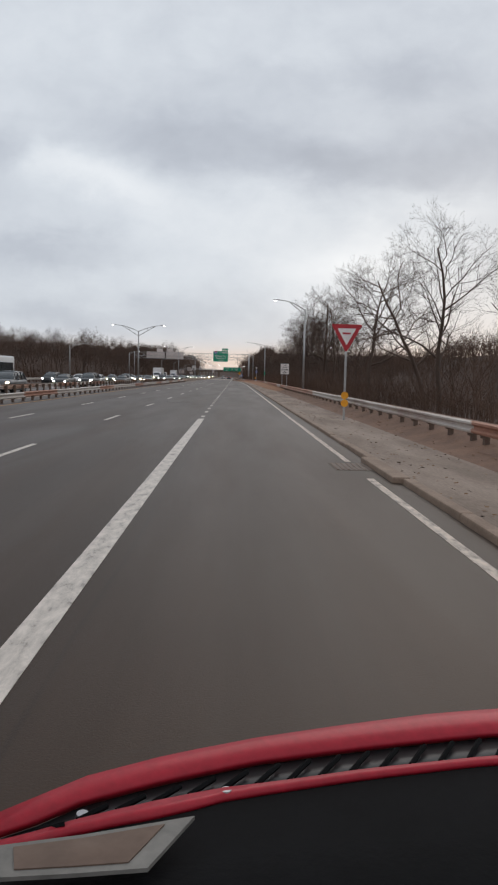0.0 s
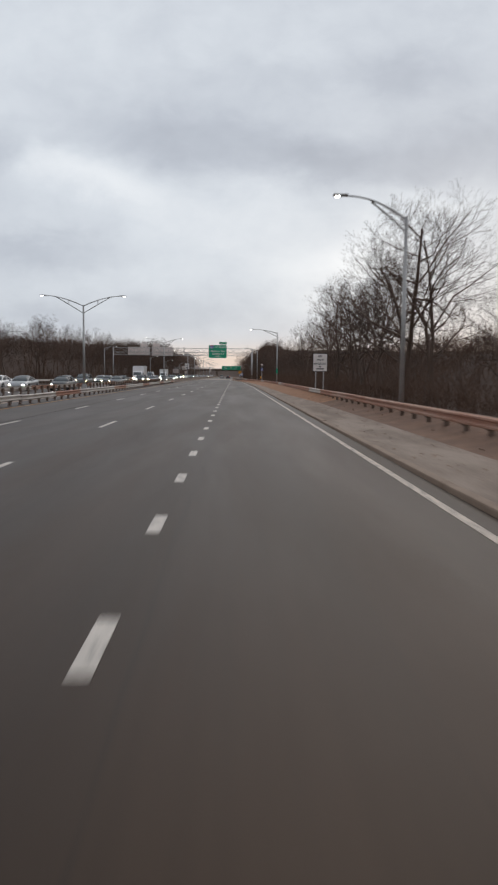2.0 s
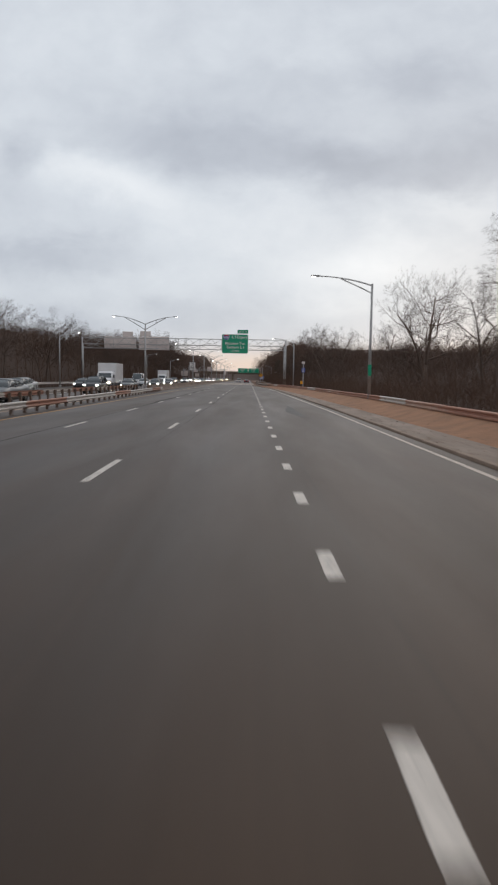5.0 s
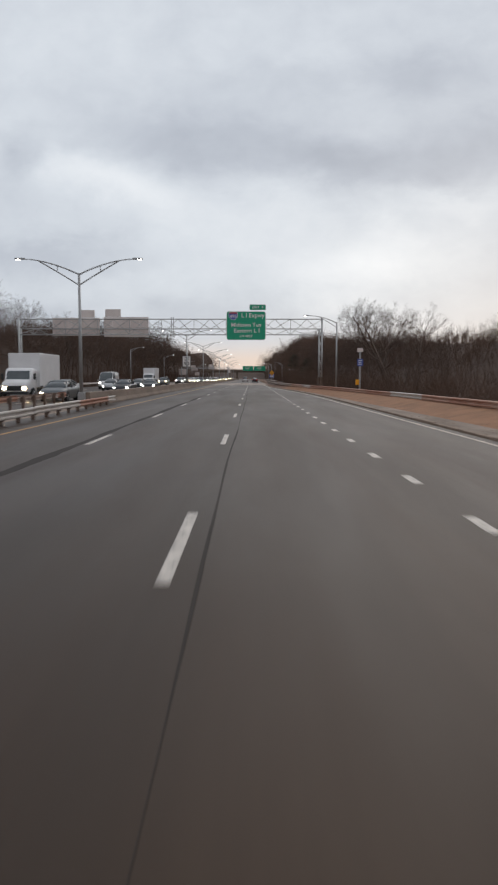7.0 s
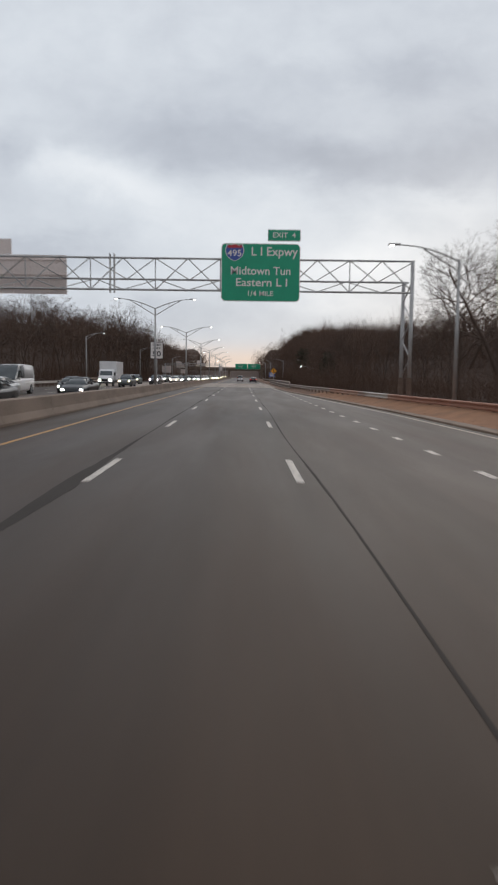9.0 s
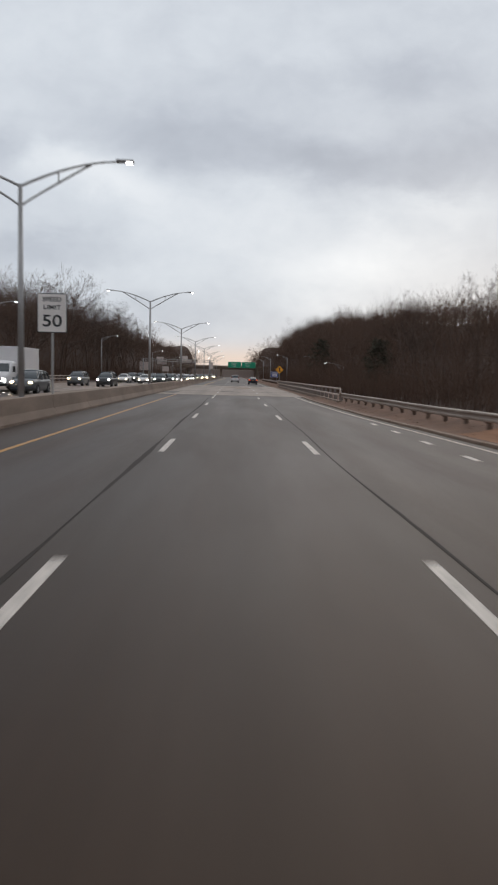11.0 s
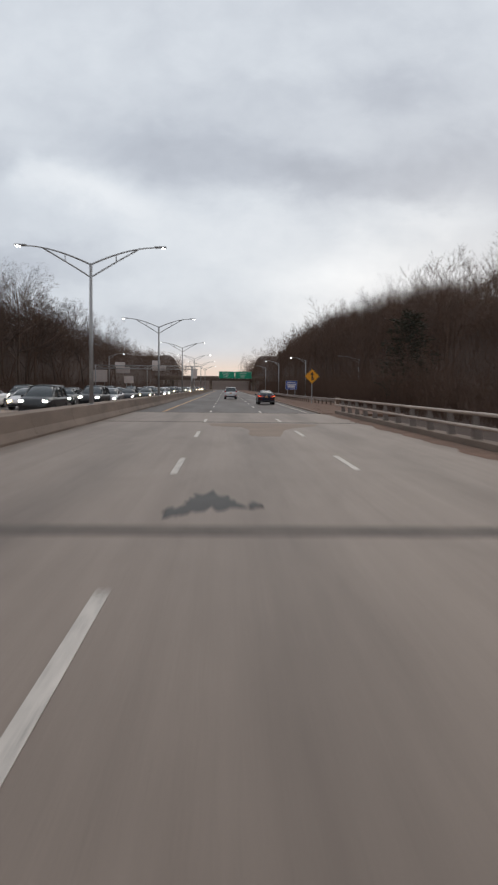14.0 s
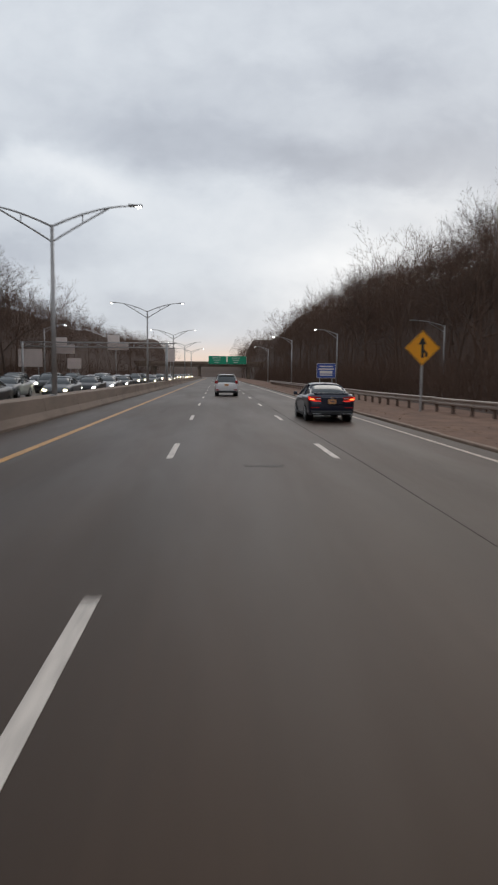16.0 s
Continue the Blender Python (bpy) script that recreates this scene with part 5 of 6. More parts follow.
            part("exhaust_trim", B(min(s * 0.42, s * 0.76), max(s * 0.42, s * 0.76), -0.045, 0.02, 0.30, 0.33, bev=0.008), M_RIM, ob, "dull chrome exhaust trim")
        else:
            z0 = 0.98 if kind == "suv" else 0.9
            outer = part("tail_lamp", box(bmesh.new(), min(s * hw * 0.76, s * hw * 0.985), max(s * hw * 0.76, s * hw * 0.985), -0.005, 0.22, z0, z0 + 0.24, bev=0.03), M_TAIL, ob, "red tail lamp")
            if tail:
                part("lit_core", B(min(s * hw * 0.80, s * hw * 0.95), max(s * hw * 0.80, s * hw * 0.95), -0.02, 0.03, z0 + 0.05, z0 + 0.15, bev=0.01), M_TAILGLOW, outer)
            part("rear_reflector", B(min(s * hw * 0.66, s * hw * 0.9), max(s * hw * 0.66, s * hw * 0.9), -0.04, 0.02, 0.46, 0.54, bev=0.01), M_TAIL, ob, "red bumper reflector")
    if kind == "sedan":
        part("boot_lip", B(-0.70, 0.70, 0.14, 0.3, 1.055, 1.098, bev=0.018), pm, ob, "thin boot-lid spoiler")
        part("boot_panel", B(-0.44, 0.44, -0.022, 0.06, 0.66, 0.94, bev=0.03), pm, ob)
        part("badge", plate(bmesh.new(), [(-0.07, 0.955), (0.07, 0.955), (0.05, 0.87), (-0.05, 0.87)], -0.04, 0.0), M_CHROME, ob)
        part("antenna_fin", loft(bmesh.new(), [[Vector((x, 1.72 + y, 1.43 + z)) for x, y, z in r] for r in ([(-0.035, 0, 0), (0.035, 0, 0), (0.03, 0.16, 0.01), (-0.03, 0.16, 0.01)], [(-0.008, 0.0, 0.085), (0.008, 0.0, 0.085), (0.008, 0.06, 0.07), (-0.008, 0.06, 0.07)])]), M_TRIM, ob)
        if detail:
            part("rear_shelf_cloth", box(B(-0.5, 0.45, 0.98, 1.2, 1.0, 1.09, bev=0.03), -0.2, 0.5, 1.05, 1.2, 1.02, 1.11, bev=0.03), M_SIGNWHITE, ob, "pale cloth on the rear shelf")
    if kind == "suv":
        part("rear_wiper", rod(bmesh.new(), (-0.25, 0.17, 1.15), (0.22, 0.19, 1.2), 0.012, n=5), M_TRIM, ob)
        part("roof_spoiler", B(-0.62, 0.62, 0.34, 0.55, 1.635, 1.68, bev=0.015), pm, ob)
        for s in (-1, 1):
            part("roof_rail", tube(bmesh.new(), [(s * 0.58, 0.7, 1.69), (s * 0.58, 0.8, 1.745), (s * 0.58, 2.2, 1.74), (s * 0.58, 2.35, 1.68)], 0.018, 6), M_RIM, ob)
    return ob


def box_truck(label, front, at):
    ob = thing("box_truck", label, "truck", "oncoming traffic", at=at)
    part("cargo_box", B(-1.2, 1.2, 0.0, 5.6, 0.9, 3.5, bev=0.04), PAINTS["white"], ob, "white cargo box")
    part("chassis", B(-0.45, 0.45, 0.1, 7.6, 0.55, 0.85), M_TRIM, ob)
    part("cab", loft(bmesh.new(), [body_ring(5.75, 1.0, 0.55, 2.3), body_ring(6.6, 1.02, 0.5, 2.35), body_ring(6.85, 1.02, 0.5, 2.2), body_ring(7.15, 1.0, 0.5, 1.5), body_ring(7.9, 0.95, 0.5, 1.35), body_ring(8.05, 0.85, 0.6, 1.1)]), PAINTS["white"], ob, smooth=True)
    part("windscreen", loft(bmesh.new(), [[Vector(p) for p in ((-0.82, 6.92, 2.14), (0.82, 6.92, 2.14), (0.86, 7.18, 1.52), (-0.86, 7.18, 1.52))], [Vector(p) for p in ((-0.82, 6.80, 2.14), (0.82, 6.80, 2.14), (0.86, 7.02, 1.5), (-0.86, 7.02, 1.5))]]), M_GLASS, ob)
    part("grille", B(-0.55, 0.55, 7.9, 8.08, 0.7, 1.05, bev=0.02), M_TRIM, ob)
    part("front_bumper", B(-1.0, 1.0, 7.7, 8.15, 0.42, 0.62, bev=0.03), M_TRIM, ob)
    for s in (-1, 1):
        part("headlamp", B(s * 0.72 - 0.13, s * 0.72 + 0.13, 7.9, 8.1, 0.78, 0.98, bev=0.02), front, ob, "bright lit headlamp")
        part("wing_mirror", B(s * 1.2 - 0.09, s * 1.2 + 0.09, 6.95, 7.05, 1.5, 1.95, bev=0.02), M_TRIM, ob)
        for y in (1.4, 6.9):
            wheel(ob, s * 1.08, y, 0.45)
    return ob


def bus(label, front, at):
    """A motorhome-like tall vehicle with a dark front window."""
    ob = thing("coach", label, "bus", "oncoming traffic", at=at)
    part("body", loft(bmesh.new(), [body_ring(0.0, 1.2, 0.5, 2.95), body_ring(0.2, 1.25, 0.4, 3.1), body_ring(9.3, 1.25, 0.4, 3.1), body_ring(9.8, 1.18, 0.42, 2.9)]), PAINTS["silver"], ob, smooth=True)
    part("windscreen", B(-1.05, 1.05, 9.6, 9.86, 1.45, 2.65, bev=0.05), M_GLASS, ob)
    for s in (-1, 1):
        part("side_window", B(min(s * 1.2, s * 1.262), max(s * 1.2, s * 1.262), 0.6, 9.0, 1.6, 2.5, bev=0.02), M_GLASS, ob)
        part("headlamp", B(s * 0.85 - 0.14, s * 0.85 + 0.14, 9.7, 9.87, 0.8, 1.0, bev=0.02), front, ob, "bright lit headlamp")
        for y in (2.0, 7.8):
            wheel(ob, s * 1.23, y, 0.48)
    part("front_bumper", B(-1.15, 1.15, 9.5, 9.95, 0.4, 0.68, bev=0.03), M_TRIM, ob)
    return ob


# the two cars ahead, where they are at the end of the drive
car("sedan", "navy", "dark navy-blue sedan with lit red tail lamps", tail=True, at=pose(-2.95, 366.35, 0, 0, 0, 0.6), detail=True).matrix_basis @= Matrix.Diagonal((0.93, 0.95, 0.96, 1))
car("suv", "white", "white compact SUV with a black lower bumper", tail=False, at=pose(-6.34, 396.4, 0))

# oncoming traffic, standing in three lanes with headlamps on
LANES = (-17.4, -21.0, -24.6)
FLEET = [("sedan", "silver", "silver sedan with headlamps on", M_HEAD), ("suv", "black", "black SUV with headlamps on", M_HEAD), ("sedan", "grey", "grey sedan with warm headlamps on", M_HEADWARM),
         ("suv", "white", "white SUV with headlamps on", M_HEAD), ("sedan", "black", "black sedan with headlamps on", M_HEAD), ("suv", "grey", "dark grey SUV with headlamps on", M_HEADWARM),
         ("van", "white", "white panel van with headlamps on", M_HEAD), ("sedan", "white", "white sedan with headlamps on", M_HEADWARM)]
rng = random.Random(21)
spots = []
for lane, x in enumerate(LANES):
    y = 58.0 + 5 * lane
    while y < 630:
        if y < 250 or y > 315 or lane == 1:
            spots.append((x + rng.uniform(-0.25, 0.25), y))
        y += rng.uniform(8.5, 17.0) * (1.0 if y > 335 else 2.1)
special = [("truck", -21.2, 196.0), ("van", -24.2, 246.0), ("truck", -24.6, 284.0), ("coach", -24.0, 62.0)]
spots = [s for s in spots if all(abs(s[0] - sx) > 2.2 or abs(s[1] - sy) > 13.0 for _, sx, sy in special)]
built = {}
for i, (x, y) in enumerate(spots):
    pick = rng.choice([1, 2, 4, 5, 4, 5, 1, 2, 0, 3, 5, 7, 4, 1, 2, 0, 4, 6])
    if y > 430 and pick in (0, 1, 3, 4, 6):
        pick = rng.choice((2, 5, 7))
    kind, paint, label, lamp = FLEET[pick]
    m = pose(x, y, 0, 0, 0, 180 + rng.uniform(-1.0, 1.0))
    if pick in built:
        copy_thing(built[pick], m)
    else:
        built[pick] = car(kind, paint, label, "van" if kind == "van" else "car", lamp, at=m, group="oncoming traffic")
box_truck("white box truck with warm headlamps on", M_HEADWARM, pose(-21.2, 202.0, 0, 0, 0, 180))
box_truck("white box truck among the oncoming cars", M_HEAD, pose(-24.6, 292.0, 0, 0, 0, 180))
copy_thing(built[6], pose(-24.2, 246.0, 0, 0, 0, 180)) if 6 in built else car("van", "white", "white panel van with headlamps on", "van", M_HEAD, at=pose(-24.2, 246.0, 0, 0, 0, 180), group="oncoming traffic")
bus("grey-green coach with headlamps on", M_HEAD, pose(-22.6, 70.0, 0, 0, 0, 180))

# ---- the red car that carries the camera, where it stands at the start ----


def red_car():
    """An open car front: bonnet, cowl vents and dashboard below the eye."""
    ob = thing("red_car", "front of a red car with black cowl vents and dashboard", "car")
    mid_x = 0.56
    top = [(-0.34, 1.01), (-0.23, 1.11), (-0.10, 1.18), (0.05, 1.24), (0.21, 1.29), (0.39, 1.34), (0.55, 1.37)]
    low = [(-0.32, 0.98), (-0.24, 1.06), (-0.10, 1.13), (0.05, 1.19), (0.20, 1.23), (0.37, 1.27), (0.52, 1.30)]
    r2a = [(-0.33, 0.965), (-0.21, 1.03), (-0.09, 1.08), (0.0, 1.11), (0.09, 1.13), (0.24, 1.17), (0.49, 1.22)]
    r2b = [(-0.33, 0.95), (-0.21, 1.01), (-0.09, 1.05), (0.0, 1.092), (0.09, 1.118), (0.24, 1.158), (0.48, 1.21)]
    # carried on leftwards and mirrored over the car's middle
    xs = np.linspace(-0.34, 2 * mid_x + 0.34, 33)

    def curve(pts):
        px, py = [p[0] for p in pts], [p[1] for p in pts]
        return [float(np.interp(x if x < mid_x else 2 * mid_x - x, px, py)) for x in xs]

    def sheet(name, rows, mat, label="", thick=0.012):
        bm = bmesh.new()
        up = [[bm.verts.new((x, y, z)) for x, y, z in r] for r in rows]
        dn = [[bm.verts.new((x, y, z - thick)) for x, y, z in r] for r in rows]
        for g, flip in ((up, False), (dn, True)):
            for a, b in zip(g, g[1:]):
                for k in range(len(a) - 1):
                    q = (a[k], a[k + 1], b[k + 1], b[k])
                    bm.faces.new(q[::-1] if flip else q)
        for k in range(len(xs) - 1):
            bm.faces.new((up[0][k], dn[0][k], dn[0][k + 1], up[0][k + 1]))
            bm.faces.new((up[-1][k], up[-1][k + 1], dn[-1][k + 1], dn[-1][k]))
        for g in range(len(rows) - 1):
            bm.faces.new((up[g][0], up[g + 1][0], dn[g + 1][0], dn[g][0]))
            bm.faces.new((up[g][-1], dn[g][-1], dn[g + 1][-1], up[g + 1][-1]))
        bmesh.ops.recalc_face_normals(bm, faces=bm.faces)
        return part(name, bm, mat, ob, label, smooth=True)

    T, L, A, C = curve(top), curve(low), curve(r2a), curve(r2b)
    fall = ((0.03, 0.012), (0.25, -0.15), (0.55, -0.36), (0.8, -0.60))
    rows = [[(x, y, 1.028) for x, y in zip(xs, L)], [(x, (y + z) / 2, 1.034) for x, y, z in zip(xs, L, T)], [(x, y, 1.040) for x, y in zip(xs, T)]]
    for dy, dz in fall[1:]:
        rows.append([(x, y + dy, 1.04 + dz) for x, y in zip(xs, T)])
    sheet("bonnet", rows, PAINTS["red"], "glossy red bonnet")
    sheet("cowl", [[(x, y - 0.002, 1.008) for x, y in zip(xs, A)], [(x, y + 0.002, 1.014) for x, y in zip(xs, L)]], M_TRIM, "black cowl vent panel")
    # painted sheet in place of a red reflection in the windscreen
    sheet("reflected_red_strip", [[(x, y, 1.018) for x, y in zip(xs, C)], [(x, y, 1.024) for x, y in zip(xs, A)]], PAINTS["red"], "thin red strip standing in for a reflection behind the vents")
    for k in range(26):
        x = -0.28 + 0.055 * k
        ya, yl = float(np.interp(x, xs, A)), float(np.interp(x, xs, L))
        s = 0.05 if x < mid_x else -0.05
        part("vent_rib", rod(bmesh.new(), (x, ya + 0.006, 1.018), (x + s * 0.8, yl - 0.008, 1.022), 0.005, n=5), M_DASH, ob)
    for x, y in ((-0.22, 1.04), (0.0, 1.107)):
        part("washer_nozzle", rod(bmesh.new(), (x, y, 1.012), (x, y, 1.022), 0.012, 0.009, 10), M_RIM, ob, "small grey washer nozzle")
    dash = sheet("dashboard", [[(x, 0.30, 0.86) for x in xs], [(x, 0.62, 1.0) for x in xs], [(x, min(0.80, y - 0.06), 1.035) for x, y in zip(xs, C)], [(x, y - 0.004, 1.012) for x, y in zip(xs, C)]], M_DASH, "matte black dashboard top")
    # solid slabs that stand in for a card's reflection in the windscreen
    card = [(-0.32, 0.911), (-0.195, 0.939), (-0.045, 0.983), (-0.10, 0.872), (-0.20, 0.860), (-0.30, 0.851)]
    cx, cy = sum(p[0] for p in card) / 6, sum(p[1] for p in card) / 6
    frm = part("card_frame", prism(bmesh.new(), card, 1.05, 1.056), M_CARD, dash, "pale frame standing in for a card's reflection over the dashboard")
    part("card_reflection_face", prism(bmesh.new(), [(cx + (x - cx) * 0.72, cy + (y - cy) * 0.72) for x, y in card], 1.05, 1.058), M_POST, frm)
    w0, w1 = xs[0] - 0.03, xs[-1] + 0.03
    part("front_body", B(w0, w1, 0.9, 1.8, 0.24, 0.36, bev=0.05), PAINTS["red"], ob)
    part("nose", B(w0 + 0.4, w1 - 0.4, 1.5, 2.1, 0.26, 0.40, bev=0.05), PAINTS["red"], ob)
    for s, x in ((-1, w0), (1, w1)):
        part("wing", B(min(x, x + s * 0.06), max(x, x + s * 0.06), -1.6, 1.3, 0.3, 0.56, bev=0.03), PAINTS["red"], ob)
        for y in (1.25, -1.25):
            bm = bmesh.new()
            rod(bm, (x + s * 0.08, y, 0.31), (x + s * 0.26, y, 0.31), 0.31, n=24)
            part("tyre", bm, M_TYRE, ob)
    part("floor_pan", B(w0, w1, -1.8, 0.95, 0.26, 0.36), M_TRIM, ob)
    part("tail_body", B(w0, w1, -2.1, -1.5, 0.3, 0.9, bev=0.06), PAINTS["red"], ob)
    return ob


red_car()
# ---- woods: bare winter trees, brush and a few pines ----


def grow(seed, height, counts, spread, wander, trunk_r, thin):
    """Segments of a bare tree, level by level: start, end and the two radii."""
    r = random.Random(seed)
    segs = [[] for _ in range(len(counts) + 1)]

    def branch(p, d, length, rad, level):
        n = (7, 5, 3, 2, 1)[level] if level < 5 else 1
        pts = [p.copy()]
        for k in range(n):
            lift = (0.03, 0.07, 0.13, 0.16, 0.1)[min(level, 4)]
            bend = wander * (0.6, 1.4, 1.0, 0.8, 0.8)[level]
            d = (d + Vector((r.gauss(0, bend), r.gauss(0, bend), r.gauss(0, bend * 0.6) + lift))).normalized()
            q = pts[-1] + d * (length / n)
            r0, r1 = rad * (1 - 0.75 * k / n), rad * (1 - 0.75 * (k + 1) / n)
            segs[level].append((pts[-1].copy(), q, max(thin, r0), max(thin * 0.8, r1)))
            pts.append(q)
        if level < len(counts):
            c = counts[level]
            for j in range(c):
                f = (0.30 if level == 0 else 0.22) + (0.70 if level == 0 else 0.78) * (j + r.random()) / c
                i = min(int(f * n), n - 1)
                base = pts[i].lerp(pts[i + 1], f * n - i)
                ax = (pts[i + 1] - pts[i]).normalized()
                side = ax.orthogonal().normalized()
                side.rotate(Matrix.Rotation(j * 2.4 + r.uniform(-0.5, 0.5), 3, ax))
                open_ = spread[level] * r.uniform(0.75, 1.25)
                nd = (ax * math.cos(open_) + side * math.sin(open_)).normalized()
                reach = length * ((0.58, 0.56, 0.72, 0.6)[min(level, 3)]) * (1.15 - 0.65 * f) * r.uniform(0.75, 1.2)
                branch(base, nd, reach, rad * (1 - 0.75 * f) * 0.60, level + 1)

    branch(Vector((0, 0, -0.3)), Vector((r.uniform(-0.06, 0.06), r.uniform(-0.06, 0.06), 1)).normalized(), height, trunk_r, 0)
    return segs


def tubes(segs, sides):
    """Vertices and faces of many thin frusta."""
    a = np.array([s[0] for s in segs], dtype=np.float64)
    b = np.array([s[1] for s in segs], dtype=np.float64)
    ra, rb = np.array([s[2] for s in segs]), np.array([s[3] for s in segs])
    d = b - a
    d /= np.linalg.norm(d, axis=1, keepdims=True) + 1e-9
    ref = np.where(np.abs(d[:, 2:3]) > 0.9, np.array([[1.0, 0, 0]]), np.array([[0, 0, 1.0]]))
    u = np.cross(d, ref)
    u /= np.linalg.norm(u, axis=1, keepdims=True) + 1e-9
    w = np.cross(d, u)
    ang = 2 * np.pi * np.arange(sides) / sides
    off = np.cos(ang)[None, :, None] * u[:, None] + np.sin(ang)[None, :, None] * w[:, None]
    v = np.concatenate([a[:, None] + off * ra[:, None, None], b[:, None] + off * rb[:, None, None]], 1).reshape(-1, 3)
    k = np.arange(sides)
    f = np.stack([k, (k + 1) % sides, sides + (k + 1) % sides, sides + k], 1)
    f = (f[None] + (2 * sides * np.arange(len(segs)))[:, None, None]).reshape(-1, 4)
    return v, f


def ribbons(segs):
    """Hair-fine twigs, one narrow quad each."""
    a = np.array([s[0] for s in segs], dtype=np.float64)
    b = np.array([s[1] for s in segs], dtype=np.float64)
    ra, rb = np.array([s[2] for s in segs])[:, None], np.array([s[3] for s in segs])[:, None]
    d = b - a
    side = np.cross(d, np.stack([np.sin(np.arange(len(a)) * 1.7), np.cos(np.arange(len(a)) * 1.7), np.full(len(a), 0.3)], 1))
    side /= np.linalg.norm(side, axis=1, keepdims=True) + 1e-9
    v = np.stack([a - side * ra, a + side * ra, b + side * rb, b - side * rb], 1).reshape(-1, 3)
    return v, np.arange(4 * len(a)).reshape(-1, 4)


def joined(lists):
    vs, fs, n = [], [], 0
    for v, f in lists:
        vs.append(v)
        fs.append(f + n)
        n += len(v)
    return np.concatenate(vs), np.concatenate(fs)


def quad_mesh(name, v, f, mat):
    me = bpy.data.meshes.new(name)
    me.vertices.add(len(v))
    me.vertices.foreach_set("co", v.astype(np.float32).ravel())
    me.loops.add(4 * len(f))
    me.loops.foreach_set("vertex_index", f.astype(np.int32).ravel())
    me.polygons.add(len(f))
    me.polygons.foreach_set("loop_start", np.arange(0, 4 * len(f), 4, dtype=np.int32))
    me.update(calc_edges=True)
    me.validate()
    me.materials.append(mat)
    return me


def tree_parts(seed, height, counts, spread, wander, trunk_r, thin):
    s = grow(seed, height, counts, spread, wander, trunk_r, thin)
    wood = joined([tubes(s[0], 6), tubes(s[1], 4)])
    twigs = joined([tubes(x, 3) if i == 0 and trunk_r > 0.15 else ribbons(x) for i, x in enumerate(s[2:])])
    k = height / np.percentile(twigs[0][:, 2], 99.5)
    return (wood[0] * k, wood[1]), (twigs[0] * k, twigs[1])


def tree_thing(name, wood, twigs, label, at):
    ob = thing(name, label, "tree", "bare trees beside the road", at=at)
    a = new("trunk", quad_mesh("trunk", *wood, M_BARK))
    a.parent = ob
    b = new("crown", quad_mesh("crown", *twigs, M_TWIG))
    b.parent = ob
    return ob


TALL = [(31, 13.0, (11, 8, 7, 4), (0.95, 0.8, 0.7, 0.65), 0.20, 0.24), (37, 13.0, (10, 8, 7, 4), (1.05, 0.85, 0.75, 0.65), 0.22, 0.25), (43, 13.0, (12, 7, 7, 4), (0.85, 0.8, 0.7, 0.65), 0.19, 0.22)]
MID = [(51, 9.0, (10, 7, 7), (0.85, 0.75, 0.7), 0.16, 0.10), (57, 9.0, (9, 7, 7), (0.75, 0.7, 0.65), 0.15, 0.09), (63, 9.0, (9, 7, 8), (0.95, 0.75, 0.7), 0.18, 0.105), (71, 9.0, (10, 6, 7), (0.7, 0.7, 0.65), 0.14, 0.09)]
ROUND = [(91, 13.0, (12, 9, 11), (0.85, 0.8, 0.75), 0.15, 0.19), (95, 13.0, (11, 9, 11), (0.95, 0.85, 0.75), 0.16, 0.20), (99, 13.0, (12, 9, 10), (0.75, 0.75, 0.7), 0.14, 0.18)]
tall = [tree_parts(*a, 0.0050) for a in TALL]
mid = [tree_parts(*a, 0.0062) for a in MID]
round_crowned = [tree_parts(*a, 0.0070) for a in ROUND]


def base_of(x, y):
    return ground_height(x, y) - 0.1


rng = random.Random(5)
proto = {}


def plant(kind, i, x, y, scale, label):
    key = (kind, i)
    w, t = {"tall": tall, "mid": mid, "round": round_crowned}[kind][i]
    m = pose(x, y, base_of(x, y), rng.uniform(-3, 3), rng.uniform(-3, 3), rng.uniform(0, 360))
    if key not in proto:
        proto[key] = tree_thing("bare_tree", w, t, label, m)
        ob = proto[key]
    else:
        ob = copy_thing(proto[key], m)
    ob.matrix_basis = m @ Matrix.Diagonal((scale, scale, scale, 1))
    tagged(ob, label)
    return ob


# the larger roadside trees: place and height of the crown's top over the road
for k, (x, y, top) in enumerate(((10.2, 54.5, 12.1), (10.9, 38, 10.6), (11.8, 43.5, 9.2), (13.2, 30, 9.0), (11.2, 66, 7.2), (12.6, 74, 6.6), (11.2, 82.5, 12.0), (10.5, 86, 12.4), (13.4, 88, 11.6), (12.0, 91, 12.2), (11.0, 96, 10.6), (12.6, 100, 10.8), (11.5, 104.5, 10.5), (11.0, 108.5, 10.7), (13.2, 113, 11.4),
                                 (10.5, 117.3, 12.2), (14.2, 121, 12.2), (11.2, 128, 11.4), (12.3, 131.5, 11.6), (14.6, 126, 11.4), (13.5, 137, 10.2), (11.0, 152.8, 10.5), (12.6, 158.5, 9.6), (13.6, 148, 8.8),
                                 (12.8, 176, 8.2), (11.0, 218, 9.5), (12.2, 213, 9.1), (13.0, 230, 10.6), (12.4, 246, 13.0), (14.4, 241, 12.2), (15.5, 252, 12.4))):
    plant("tall", (k * 2 + k // 3) % 3, x, y, (top - base_of(x, y)) / 13.0, "tall bare winter tree with a forked leafless crown")

